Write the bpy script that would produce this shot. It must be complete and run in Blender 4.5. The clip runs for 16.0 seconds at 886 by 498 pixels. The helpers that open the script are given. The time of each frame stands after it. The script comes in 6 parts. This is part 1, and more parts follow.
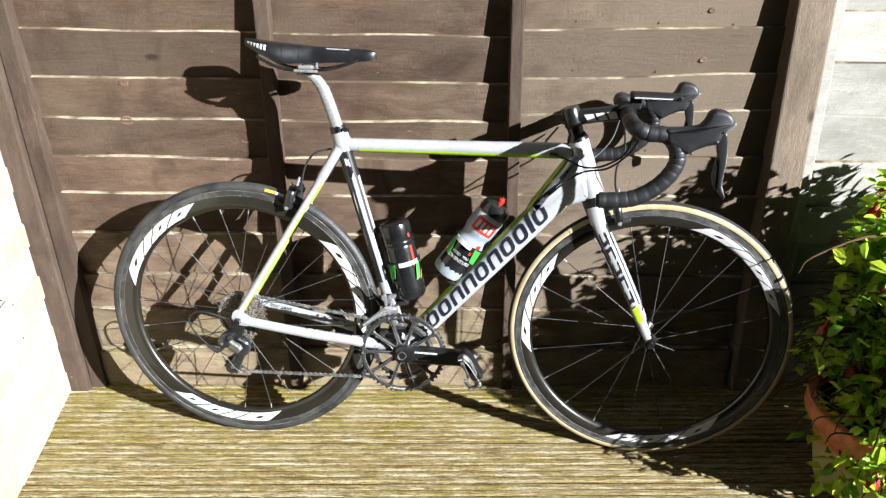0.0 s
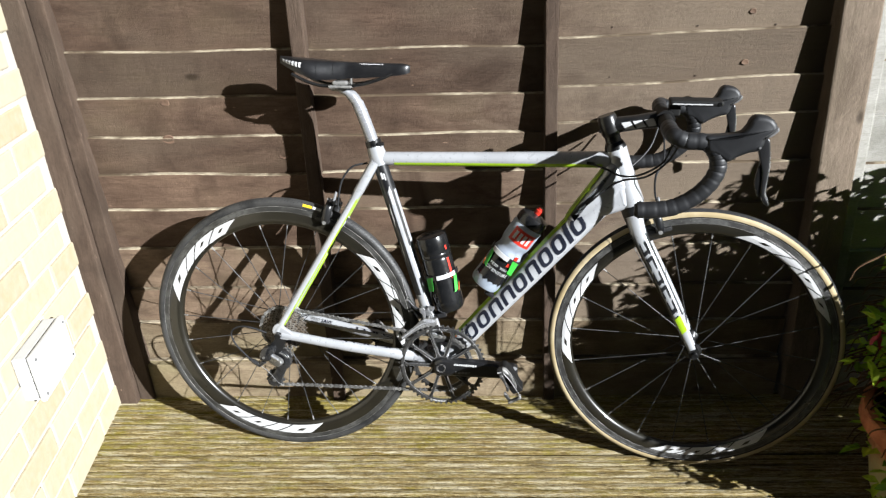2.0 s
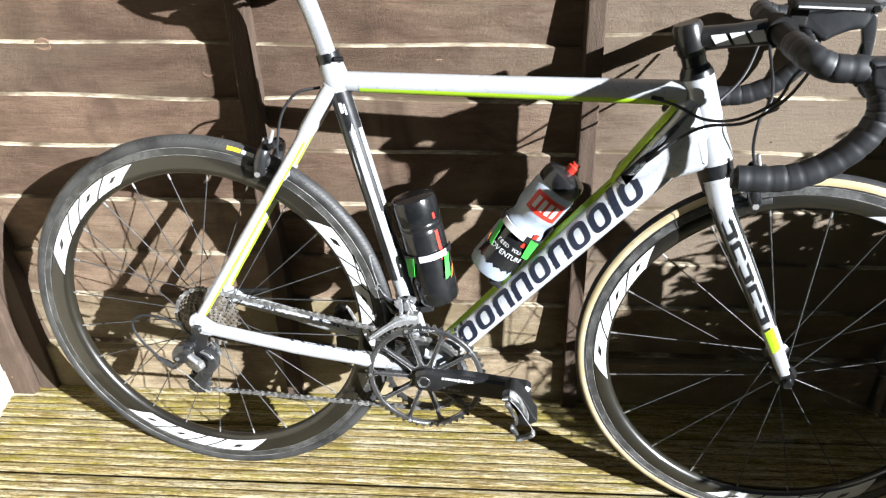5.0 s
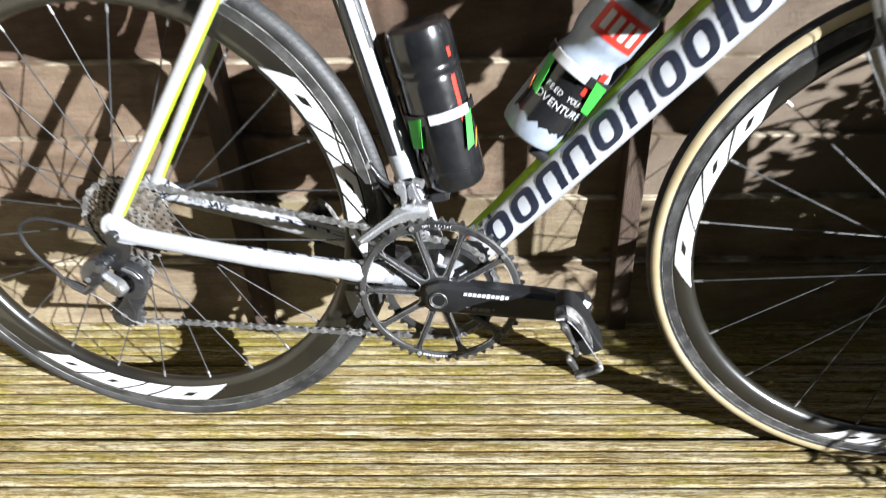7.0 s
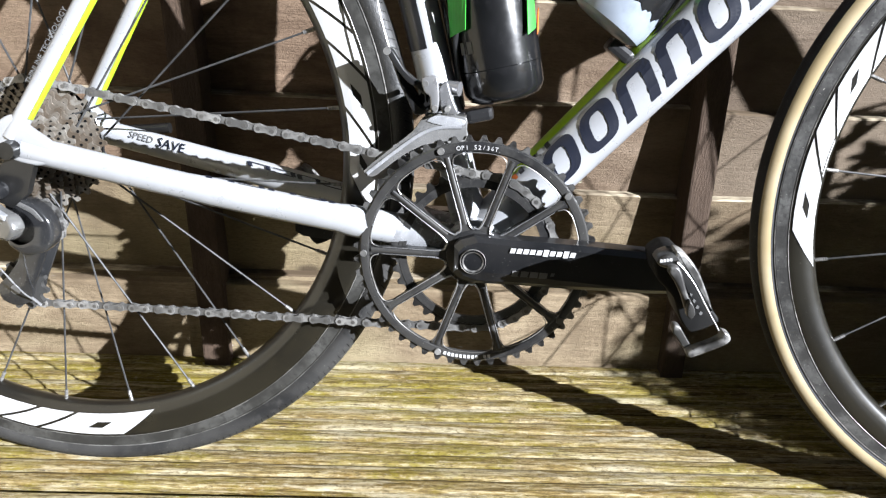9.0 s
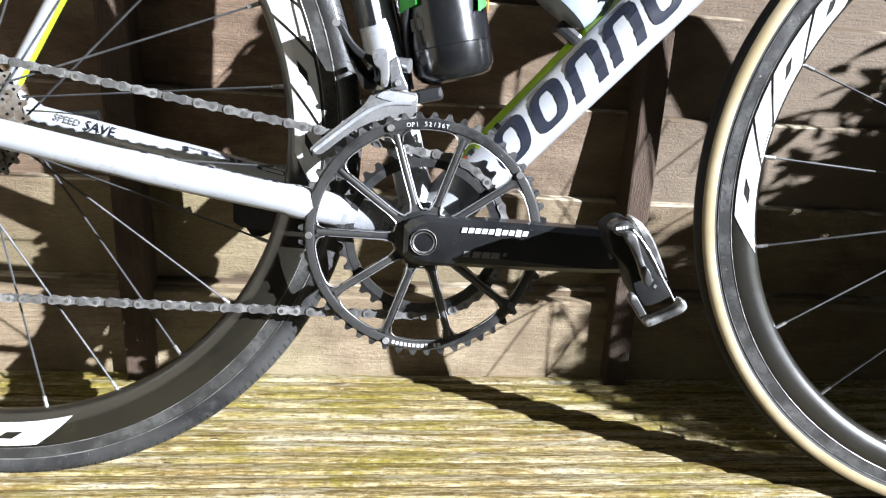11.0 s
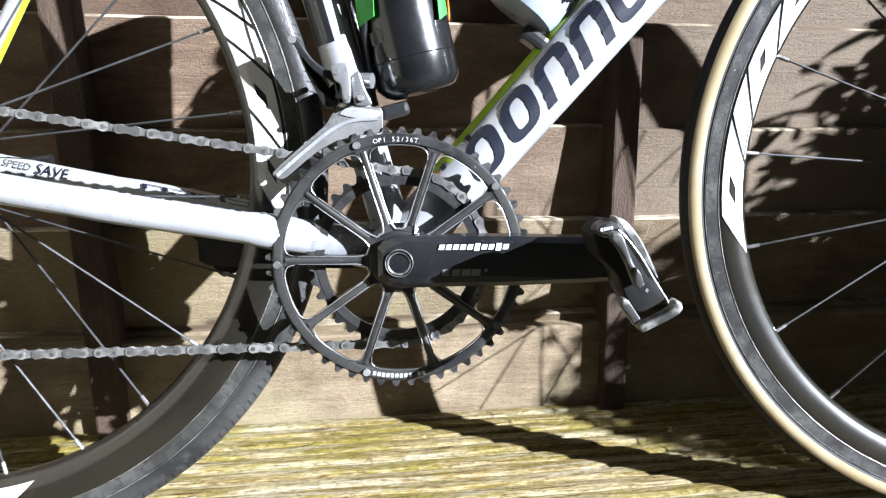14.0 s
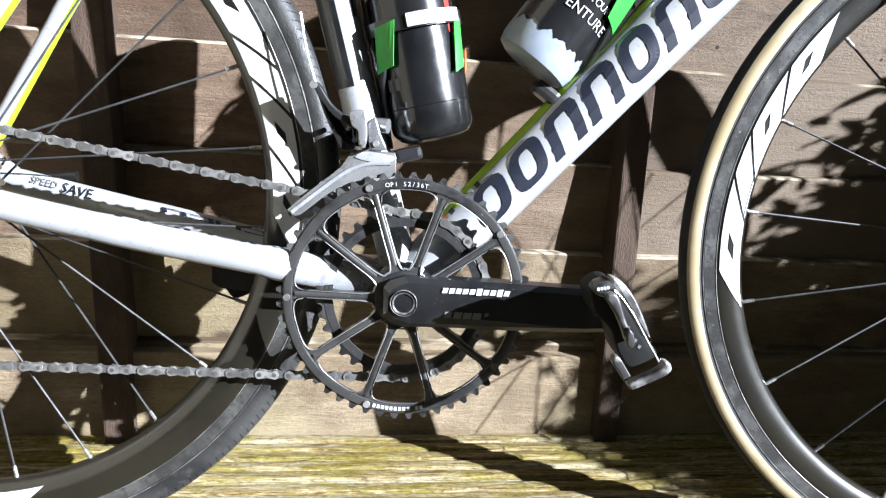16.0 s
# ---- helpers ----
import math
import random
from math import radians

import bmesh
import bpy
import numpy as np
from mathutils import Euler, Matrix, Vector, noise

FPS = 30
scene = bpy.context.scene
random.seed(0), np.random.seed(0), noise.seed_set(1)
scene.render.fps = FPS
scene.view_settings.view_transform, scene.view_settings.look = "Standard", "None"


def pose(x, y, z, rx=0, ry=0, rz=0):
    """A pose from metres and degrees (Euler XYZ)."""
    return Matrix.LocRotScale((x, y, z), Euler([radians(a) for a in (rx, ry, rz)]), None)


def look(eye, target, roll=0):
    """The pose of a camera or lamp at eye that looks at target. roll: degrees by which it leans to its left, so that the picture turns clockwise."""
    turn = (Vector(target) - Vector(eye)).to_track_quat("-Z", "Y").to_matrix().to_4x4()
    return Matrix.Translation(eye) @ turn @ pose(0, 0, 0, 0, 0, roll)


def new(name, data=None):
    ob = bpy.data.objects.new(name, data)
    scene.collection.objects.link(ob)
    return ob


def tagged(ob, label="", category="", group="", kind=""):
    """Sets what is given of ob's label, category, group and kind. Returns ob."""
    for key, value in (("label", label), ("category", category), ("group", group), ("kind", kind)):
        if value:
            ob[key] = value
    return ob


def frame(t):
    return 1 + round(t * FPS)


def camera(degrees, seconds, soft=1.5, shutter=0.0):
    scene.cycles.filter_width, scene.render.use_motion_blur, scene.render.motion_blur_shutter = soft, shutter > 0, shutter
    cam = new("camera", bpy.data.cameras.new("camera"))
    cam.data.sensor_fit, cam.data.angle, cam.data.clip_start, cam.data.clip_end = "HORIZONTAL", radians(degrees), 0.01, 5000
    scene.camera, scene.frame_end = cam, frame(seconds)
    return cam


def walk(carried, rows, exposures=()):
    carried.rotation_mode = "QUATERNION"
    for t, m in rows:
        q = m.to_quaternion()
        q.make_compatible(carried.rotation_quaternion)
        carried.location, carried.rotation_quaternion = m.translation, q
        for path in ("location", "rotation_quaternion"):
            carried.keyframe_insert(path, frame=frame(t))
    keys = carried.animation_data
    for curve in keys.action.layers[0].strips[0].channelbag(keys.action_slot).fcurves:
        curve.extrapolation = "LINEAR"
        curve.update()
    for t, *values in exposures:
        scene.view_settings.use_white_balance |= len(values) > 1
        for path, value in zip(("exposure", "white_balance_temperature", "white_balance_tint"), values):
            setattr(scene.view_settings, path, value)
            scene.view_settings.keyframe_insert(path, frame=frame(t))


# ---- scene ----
cam = camera(62.1, 16.0, soft=1.2, shutter=0.5)
PATH = [
    (0, (0.034, -1.778, 1.265), (0.106, 0.034, 0.422), 1.4),
    (0.5, (0.031, -1.833, 1.298), (0.078, -0.006, 0.485), 0.7),
    (1, (0.055, -1.817, 1.289), (0.017, 0.019, 0.496), -0.9),
    (1.5, (0.062, -1.837, 1.295), (0.045, 0.009, 0.525), -0.8),
    (2, (0.053, -1.762, 1.282), (0.002, 0.054, 0.445), -1.2),
    (2.5, (0.043, -1.606, 1.26), (0.119, 0.185, 0.373), 0.4),
    (3, (0.043, -1.521, 1.264), (0.16, 0.218, 0.284), 2.1),
    (3.2, (0.065, -1.47, 1.244), (0.138, 0.273, 0.265), 1.7),
    (5.3, (0.075, -1.205, 1.089), (0.001, 0.509, 0.061), 0.1),
    (5.5, (0.033, -1.18, 1.059), (0.025, 0.537, 0.035), 1.8),
    (6, (-0.012, -1.143, 1.013), (0.02, 0.56, -0.036), 2.0),
    (6.5, (-0.01, -1.081, 0.953), (0.028, 0.608, -0.119), 2.2),
    (7, (0.02, -0.959, 0.861), (-0.01, 0.654, -0.321), -0.9),
    (7.5, (-0.014, -0.865, 0.767), (-0.007, 0.725, -0.446), 1.3),
    (8, (-0.035, -0.799, 0.647), (-0.009, 0.926, -0.364), 1.4),
    (8.5, (-0.042, -0.819, 0.555), (-0.004, 1.023, -0.222), 1.9),
    (9, (-0.05, -0.844, 0.538), (0.025, 0.987, -0.265), 2.8),
    (9.5, (-0.04, -0.872, 0.541), (-0.003, 0.974, -0.227), 2.0),
    (9.7, (-0.044, -0.88, 0.537), (0.042, 0.971, -0.217), 3.5),
    (11.8, (-0.071, -0.825, 0.428), (0.252, 1.068, -0.13), 3.3),
    (12, (-0.069, -0.822, 0.423), (0.243, 1.078, -0.119), 2.6),
    (12.5, (-0.066, -0.814, 0.427), (0.284, 1.068, -0.15), 2.3),
    (13, (-0.062, -0.806, 0.416), (0.276, 1.066, -0.201), 2.7),
    (13.5, (-0.06, -0.808, 0.428), (0.261, 1.101, -0.074), 1.6),
    (14, (-0.055, -0.824, 0.436), (0.253, 1.083, -0.084), 0.9),
    (14.5, (-0.055, -0.834, 0.447), (0.158, 1.069, -0.13), 0.6),
    (15, (-0.06, -0.827, 0.449), (0.167, 1.075, -0.126), 2.1),
    (15.5, (-0.058, -0.836, 0.478), (0.215, 1.08, -0.03), 3.4),
    (16, (-0.055, -0.837, 0.479), (0.228, 1.071, -0.05), 4.1),
]
EXPOSURES = [(0, 2.54, 5940, 8), (1, 2.4, 5940, 8), (1.5, 2.22, 5940, 8), (2, 2.14, 5940, 8), (2.5, 2.46, 5860, 8), (3, 2.77, 5790, 8), (5.5, 2.79, 5800, 8), (8.5, 2.51, 5750, 10), (9.7, 2.57, 5750, 10), (11.8, 2.87, 5500, 10), (16, 2.82, 5500, 10)]
walk(cam, [(t, look(eye, target, roll)) for t, eye, target, roll in PATH], EXPOSURES)

# ---- light: low sun from the right and in front of the fence ----
SUN_TRAVEL = Vector((-1.3, 1.0, -0.71)).normalized()
world = bpy.data.worlds.new("sky")
scene.world = world
world.use_nodes = True
wn = world.node_tree.nodes
sky = wn.new("ShaderNodeTexSky")
sky.sky_type = "NISHITA"
sky.sun_disc = False
sky.sun_elevation = math.asin(-SUN_TRAVEL.z)
sky.sun_rotation = math.atan2(-SUN_TRAVEL.x, -SUN_TRAVEL.y)
world.node_tree.links.new(sky.outputs[0], wn["Background"].inputs[0])
wn["Background"].inputs[1].default_value = 0.006
sun_data = bpy.data.lights.new("sun", "SUN")
sun_data.energy, sun_data.angle, sun_data.color = 5.0, radians(0.53), (1.0, 0.965, 0.92)
sun = new("sun", sun_data)
sun.matrix_world = look((3, -3, 3), Vector((3, -3, 3)) + SUN_TRAVEL)


# ---- materials ----
def nodes_of(name, rough=0.5, metal=0.0, coat=0.0):
    m = bpy.data.materials.new(name)
    m.use_nodes = True
    nt = m.node_tree
    b = nt.nodes["Principled BSDF"]
    b.inputs["Roughness"].default_value = rough
    b.inputs["Metallic"].default_value = metal
    b.inputs["Specular IOR Level"].default_value = 0.12 if rough > 0.5 else 0.3
    b.inputs["Coat Weight"].default_value = coat
    b.inputs["Coat Roughness"].default_value = 0.08
    return m, nt, b


def ramp(nt, fac, stops):
    r = nt.nodes.new("ShaderNodeValToRGB")
    el = r.color_ramp.elements
    while len(el) < len(stops):
        el.new(0.5)
    for e, (p, c) in zip(el, stops):
        e.position, e.color = p, (*c, 1)
    nt.links.new(fac, r.inputs[0])
    return r.outputs[0]


def coords(nt, scale=(1, 1, 1), kind="Object", shift=True):
    tc = nt.nodes.new("ShaderNodeTexCoord")
    mp = nt.nodes.new("ShaderNodeMapping")
    mp.inputs["Scale"].default_value = scale
    nt.links.new(tc.outputs[kind], mp.inputs[0])
    if shift:
        oi = nt.nodes.new("ShaderNodeObjectInfo")
        mul = nt.nodes.new("ShaderNodeMath")
        mul.operation = "MULTIPLY"
        mul.inputs[1].default_value = 37.0
        nt.links.new(oi.outputs["Random"], mul.inputs[0])
        nt.links.new(mul.outputs[0], mp.inputs["Location"])
    return mp.outputs[0]


def noise_of(nt, vec, scale, detail=5.0, rough=0.6, dist=0.0):
    n = nt.nodes.new("ShaderNodeTexNoise")
    n.inputs["Scale"].default_value = scale
    n.inputs["Detail"].default_value = detail
    n.inputs["Roughness"].default_value = rough
    n.inputs["Distortion"].default_value = dist
    nt.links.new(vec, n.inputs["Vector"])
    return n.outputs[0]


def mixed(nt, fac, a, b, mode="MIX"):
    x = nt.nodes.new("ShaderNodeMix")
    x.data_type, x.blend_type = "RGBA", mode
    for sock, v in ((x.inputs[0], fac), (x.inputs[6], a), (x.inputs[7], b)):
        if isinstance(v, (int, float)):
            sock.default_value = v
        elif isinstance(v, tuple):
            sock.default_value = (*v, 1)
        else:
            nt.links.new(v, sock)
    return x.outputs[2]


def bumped(nt, b, height, strength=0.3, dist=0.002):
    bp = nt.nodes.new("ShaderNodeBump")
    bp.inputs["Strength"].default_value = strength
    bp.inputs["Distance"].default_value = dist
    nt.links.new(height, bp.inputs["Height"])
    nt.links.new(bp.outputs[0], b.inputs["Normal"])


TONE, PAINT = 0.42, 0.48  # base colour scales for wood, and for paint and metal, lowered to deepen shade


def plain(name, colour, rough=0.5, metal=0.0, coat=0.0, dirt=0.35, scale=90.0, tint=None, specks=0.0, bump=0.0):
    """A finish with fine dirt and uneven gloss; specks is how strongly dust grains show."""
    m, nt, b = nodes_of(name, rough, metal, coat)
    colour = tuple(c * PAINT for c in colour)
    tint = tint and tuple(c * PAINT for c in tint)
    v = coords(nt)
    n1 = noise_of(nt, v, scale)
    n2 = noise_of(nt, v, scale * 0.13, 3)
    dark = tint or tuple(c * (1 - dirt) for c in colour)
    c1 = mixed(nt, ramp(nt, n2, [(0.42, (0, 0, 0)), (0.62, (1, 1, 1))]), dark, colour)
    c2 = mixed(nt, ramp(nt, n1, [(0.3, (0, 0, 0)), (0.5, (1, 1, 1))]), dark, c1)
    if specks:
        grit = noise_of(nt, v, 560.0, 4, 0.6)
        c2 = mixed(nt, ramp(nt, grit, [(0.66, (0, 0, 0)), (0.76, (specks,) * 3)]), c2, (0.3, 0.29, 0.26))
    if bump:
        bumped(nt, b, noise_of(nt, v, 260.0, 4, 0.7), bump, 0.0015)
    nt.links.new(c2, b.inputs["Base Color"])
    r = nt.nodes.new("ShaderNodeMapRange")
    r.inputs["To Min"].default_value = max(0.03, rough - 0.1)
    r.inputs["To Max"].default_value = min(1.0, rough + 0.15)
    nt.links.new(n1, r.inputs[0])
    nt.links.new(r.outputs[0], b.inputs["Roughness"])
    return m


def wood(name, light, dark, stain, along, knots=True, rough=0.8, bump=0.5, fine_dark=0.7, spread=0.22, fade=None, smudge=False):
    """Sawn softwood: soft stretched grain, blotches of worn stain, knots, pale nicks and saw marks."""
    m, nt, b = nodes_of(name, rough)

    def stretch(lo, hi):
        return coords(nt, tuple(lo if a == along else hi for a in "xyz"))

    grain = noise_of(nt, stretch(2.0, 22.0), 6.0, 8, 0.6, 1.2)
    blotch = noise_of(nt, stretch(2.0, 5.0), 3.0, 6, 0.68, 0.5)
    cloud = noise_of(nt, stretch(1.0, 2.0), 2.2, 3, 0.5)
    fine = noise_of(nt, stretch(9.0, 60.0), 14.0, 4, 0.7)
    nick = noise_of(nt, stretch(12.0, 40.0), 3.0, 2, 0.5)
    mid = tuple((p + q) / 2 for p, q in zip(light, dark))
    c = ramp(nt, blotch, [(0.34, dark), (0.5, mid), (0.66, light)])
    c = mixed(nt, ramp(nt, grain, [(0.34, (0.55, 0.55, 0.55)), (0.52, (0, 0, 0))]), c, dark)
    c = mixed(nt, ramp(nt, cloud, [(0.46, (0, 0, 0)), (0.64, (0.7, 0.7, 0.7))]), c, stain)
    speck = noise_of(nt, stretch(60.0, 160.0), 3.0, 3, 0.7)
    c = mixed(nt, ramp(nt, fine, [(0.33, (fine_dark,) * 3), (0.6, (1, 1, 1))]), tuple(d * 0.4 for d in dark), c)
    c = mixed(nt, ramp(nt, speck, [(0.35, (0.7, 0.7, 0.7)), (0.5, (1, 1, 1))]), tuple(d * 0.5 for d in dark), c)
    c = mixed(nt, ramp(nt, nick, [(0.75, (0, 0, 0)), (0.79, (0.8, 0.8, 0.8))]), c, tuple(min(0.5, q * 2.6) for q in light))
    if knots:
        vor = nt.nodes.new("ShaderNodeTexVoronoi")
        vor.inputs["Scale"].default_value = 3.2
        nt.links.new(stretch(1.0, 2.0), vor.inputs["Vector"])
        k = ramp(nt, vor.outputs["Distance"], [(0.03, (0.9, 0.9, 0.9)), (0.07, (0, 0, 0))])
        c = mixed(nt, k, c, tuple(d * 0.45 for d in dark))
    if smudge:
        # soft dark upright smears where knots bleed through, and greenish weathering
        sm = noise_of(nt, coords(nt, tuple(9.0 if a == along else 3.4 for a in "xyz")), 1.0, 3, 0.55, 0.6)
        c = mixed(nt, ramp(nt, sm, [(0.54, (0, 0, 0)), (0.72, (0.75, 0.75, 0.75))]), c, tuple(d * 0.75 for d in dark))
        gr = noise_of(nt, coords(nt, (1.0, 1.0, 2.2)), 3.1, 4, 0.6, 0.3)
        c = mixed(nt, ramp(nt, gr, [(0.52, (0, 0, 0)), (0.7, (0.3, 0.3, 0.3))]), c, (light[0] * 0.95, light[1] * 1.1, light[2] * 0.95))
    if fade:
        # the stain has bleached towards the sunnier end
        tc = nt.nodes.new("ShaderNodeTexCoord")
        sx = nt.nodes.new("ShaderNodeSeparateXYZ")
        nt.links.new(tc.outputs["Object"], sx.inputs[0])
        ad = nt.nodes.new("ShaderNodeMath")
        ad.operation = "MULTIPLY_ADD"
        nt.links.new(blotch, ad.inputs[0])
        ad.inputs[1].default_value = 0.9
        nt.links.new(sx.outputs["X"], ad.inputs[2])
        c = mixed(nt, ramp(nt, ad.outputs[0], [(0.5, (0, 0, 0)), (0.95, (0.6, 0.6, 0.6))]), c, fade)
    oi = nt.nodes.new("ShaderNodeObjectInfo")
    hv = nt.nodes.new("ShaderNodeHueSaturation")
    mr = nt.nodes.new("ShaderNodeMapRange")
    mr.inputs["To Min"].default_value, mr.inputs["To Max"].default_value = TONE * (1 - spread), TONE * (1 + spread)
    nt.links.new(oi.outputs["Random"], mr.inputs[0])
    nt.links.new(mr.outputs[0], hv.inputs["Value"])
    nt.links.new(c, hv.inputs["Color"])
    nt.links.new(hv.outputs[0], b.inputs["Base Color"])
    saw = noise_of(nt, stretch(70.0, 150.0), 3.0, 4, 0.75)
    relief = nt.nodes.new("ShaderNodeMath")
    relief.operation = "ADD"
    nt.links.new(grain, relief.inputs[0])
    nt.links.new(saw, relief.inputs[1])
    bumped(nt, b, relief.outputs[0], bump, 0.003)
    return m


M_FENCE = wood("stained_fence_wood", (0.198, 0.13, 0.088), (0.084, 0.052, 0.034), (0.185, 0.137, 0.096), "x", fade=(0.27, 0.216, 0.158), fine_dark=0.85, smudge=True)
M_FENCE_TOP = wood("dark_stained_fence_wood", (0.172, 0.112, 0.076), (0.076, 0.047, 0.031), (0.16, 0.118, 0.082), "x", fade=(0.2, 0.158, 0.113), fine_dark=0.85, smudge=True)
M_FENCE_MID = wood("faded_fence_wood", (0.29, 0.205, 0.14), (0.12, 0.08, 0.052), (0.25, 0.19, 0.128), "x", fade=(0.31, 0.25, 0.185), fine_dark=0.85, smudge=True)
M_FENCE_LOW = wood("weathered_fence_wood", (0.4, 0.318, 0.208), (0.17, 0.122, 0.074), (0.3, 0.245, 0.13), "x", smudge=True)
M_POST = wood("sun_bleached_post_wood", (0.33, 0.255, 0.19), (0.18, 0.135, 0.095), (0.26, 0.21, 0.145), "z")
M_BATTEN = wood("stained_batten_wood", (0.15, 0.104, 0.074), (0.07, 0.047, 0.033), (0.13, 0.097, 0.07), "z", knots=False)


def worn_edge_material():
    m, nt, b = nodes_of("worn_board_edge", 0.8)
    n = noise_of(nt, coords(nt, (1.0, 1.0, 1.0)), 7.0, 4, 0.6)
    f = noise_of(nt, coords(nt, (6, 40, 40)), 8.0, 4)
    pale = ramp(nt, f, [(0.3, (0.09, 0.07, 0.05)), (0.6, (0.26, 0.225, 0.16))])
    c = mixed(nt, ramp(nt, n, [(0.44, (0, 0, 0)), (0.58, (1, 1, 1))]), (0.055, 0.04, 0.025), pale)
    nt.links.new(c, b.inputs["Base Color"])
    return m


M_EDGE = worn_edge_material()
def deck_material():
    """Weathered decking: bleached fibres, dark splits, brown patches, yellow-green algae towards the fence."""
    m, nt, b = nodes_of("weathered_deck_wood", 0.8)
    grain = noise_of(nt, coords(nt, (2.0, 40, 40)), 8.0, 8, 0.74, 0.6)
    split = noise_of(nt, coords(nt, (2.6, 60, 30)), 7.0, 5, 0.75, 0.3)
    patch = noise_of(nt, coords(nt, (3.0, 9, 4)), 3.0, 8, 0.75, 0.4)
    algae = noise_of(nt, coords(nt, (3.0, 8, 4)), 3.2, 8, 0.75, 0.5)
    fibre = noise_of(nt, coords(nt, (3.0, 85, 85)), 9.0, 4, 0.7)
    ge = nt.nodes.new("ShaderNodeNewGeometry")
    sx = nt.nodes.new("ShaderNodeSeparateXYZ")
    nt.links.new(ge.outputs["Position"], sx.inputs[0])
    near = nt.nodes.new("ShaderNodeMapRange")
    near.inputs["From Min"].default_value, near.inputs["From Max"].default_value = -0.5, 0.0
    near.inputs["To Min"].default_value, near.inputs["To Max"].default_value = -0.07, 0.07
    nt.links.new(sx.outputs["Y"], near.inputs[0])
    damp = nt.nodes.new("ShaderNodeMath")
    damp.operation = "ADD"
    nt.links.new(algae, damp.inputs[0])
    nt.links.new(near.outputs[0], damp.inputs[1])
    c = ramp(nt, grain, [(0.36, (0.05, 0.034, 0.014)), (0.45, (0.23, 0.168, 0.07)), (0.52, (0.42, 0.335, 0.165)), (0.61, (0.65, 0.565, 0.38))])
    c = mixed(nt, ramp(nt, patch, [(0.5, (0, 0, 0)), (0.64, (0.6, 0.6, 0.6))]), c, (0.23, 0.15, 0.045))
    c = mixed(nt, ramp(nt, damp.outputs[0], [(0.49, (0, 0, 0)), (0.62, (0.72, 0.72, 0.72))]), c, (0.25, 0.21, 0.035))
    bleach = noise_of(nt, coords(nt, (2.2, 26, 6)), 3.0, 7, 0.72, 0.6)
    c = mixed(nt, ramp(nt, bleach, [(0.5, (0, 0, 0)), (0.62, (0.62, 0.62, 0.62))]), c, (0.63, 0.575, 0.43))
    fleck = noise_of(nt, coords(nt, (12, 34, 34)), 8.0, 5, 0.8)
    c = mixed(nt, ramp(nt, fleck, [(0.38, (0.8, 0.8, 0.8)), (0.48, (0, 0, 0))]), c, (0.12, 0.085, 0.035))
    c = mixed(nt, ramp(nt, fleck, [(0.56, (0, 0, 0)), (0.66, (0.65, 0.65, 0.65))]), c, (0.68, 0.62, 0.47))
    c = mixed(nt, ramp(nt, fibre, [(0.36, (0.85, 0.85, 0.85)), (0.46, (0, 0, 0))]), c, (0.08, 0.055, 0.022))
    c = mixed(nt, ramp(nt, split, [(0.33, (1, 1, 1)), (0.38, (0, 0, 0))]), c, (0.03, 0.02, 0.01))
    vor = nt.nodes.new("ShaderNodeTexVoronoi")
    vor.inputs["Scale"].default_value = 2.6
    nt.links.new(coords(nt, (1.0, 3.0, 1.0)), vor.inputs["Vector"])
    c = mixed(nt, ramp(nt, vor.outputs["Distance"], [(0.02, (0.9, 0.9, 0.9)), (0.06, (0, 0, 0))]), c, (0.08, 0.05, 0.02))
    hv = nt.nodes.new("ShaderNodeHueSaturation")
    hv.inputs["Value"].default_value = TONE * 0.88
    hv.inputs["Saturation"].default_value = 1.12
    nt.links.new(c, hv.inputs["Color"])
    nt.links.new(hv.outputs[0], b.inputs["Base Color"])
    bumped(nt, b, fleck, 0.6, 0.002)
    return m


M_DECK = deck_material()
M_PALE = wood("cream_painted_boards", (0.64, 0.615, 0.56), (0.4, 0.38, 0.33), (0.55, 0.53, 0.47), "x", knots=True, bump=0.3)
M_SILVER = plain("silver_white_paint", (0.52, 0.53, 0.55), 0.28, 0.2, 0.5, 0.12)
M_WHITE = plain("white_decal", (0.7, 0.7, 0.7), 0.35, dirt=0.15)
M_LIME = plain("lime_paint", (0.5, 0.78, 0.02), 0.35, coat=0.4, dirt=0.2)
M_BLACKP = plain("gloss_black_paint", (0.009, 0.0095, 0.011), 0.3, coat=0.35, dirt=0.0, tint=(0.022, 0.022, 0.023), specks=0.35)
M_NAVY = plain("navy_lettering", (0.006, 0.008, 0.018), 0.4, dirt=0.0, tint=(0.014, 0.017, 0.03))
M_ANOD = plain("black_anodised_metal", (0.006, 0.006, 0.0065), 0.3, 0.2, 0.3, tint=(0.02, 0.0195, 0.019), dirt=0.0)
M_STEEL = plain("worn_steel", (0.5, 0.49, 0.47), 0.34, 0.55, dirt=0.6)
M_BRIGHT = plain("bright_cast_alloy", (0.58, 0.58, 0.59), 0.26, 0.7, dirt=0.3, scale=60)
M_CHAIN = plain("oily_chain_steel", (0.44, 0.43, 0.41), 0.36, 0.45, dirt=0.65, scale=200)
M_WORN = plain("scuffed_alloy", (0.5, 0.49, 0.47), 0.35, 0.4, tint=(0.06, 0.058, 0.055), scale=260)
M_CAGE = plain("brushed_steel_cage", (0.62, 0.615, 0.61), 0.24, 0.6, tint=(0.3, 0.297, 0.29), scale=50)
M_POLISHED = plain("polished_alloy", (0.62, 0.63, 0.66), 0.24, 0.45, dirt=0.3)
M_TREAD = plain("slate_tyre_tread", (0.05, 0.051, 0.054), 0.55, tint=(0.03, 0.03, 0.031), scale=110, specks=0.5, bump=0.3)
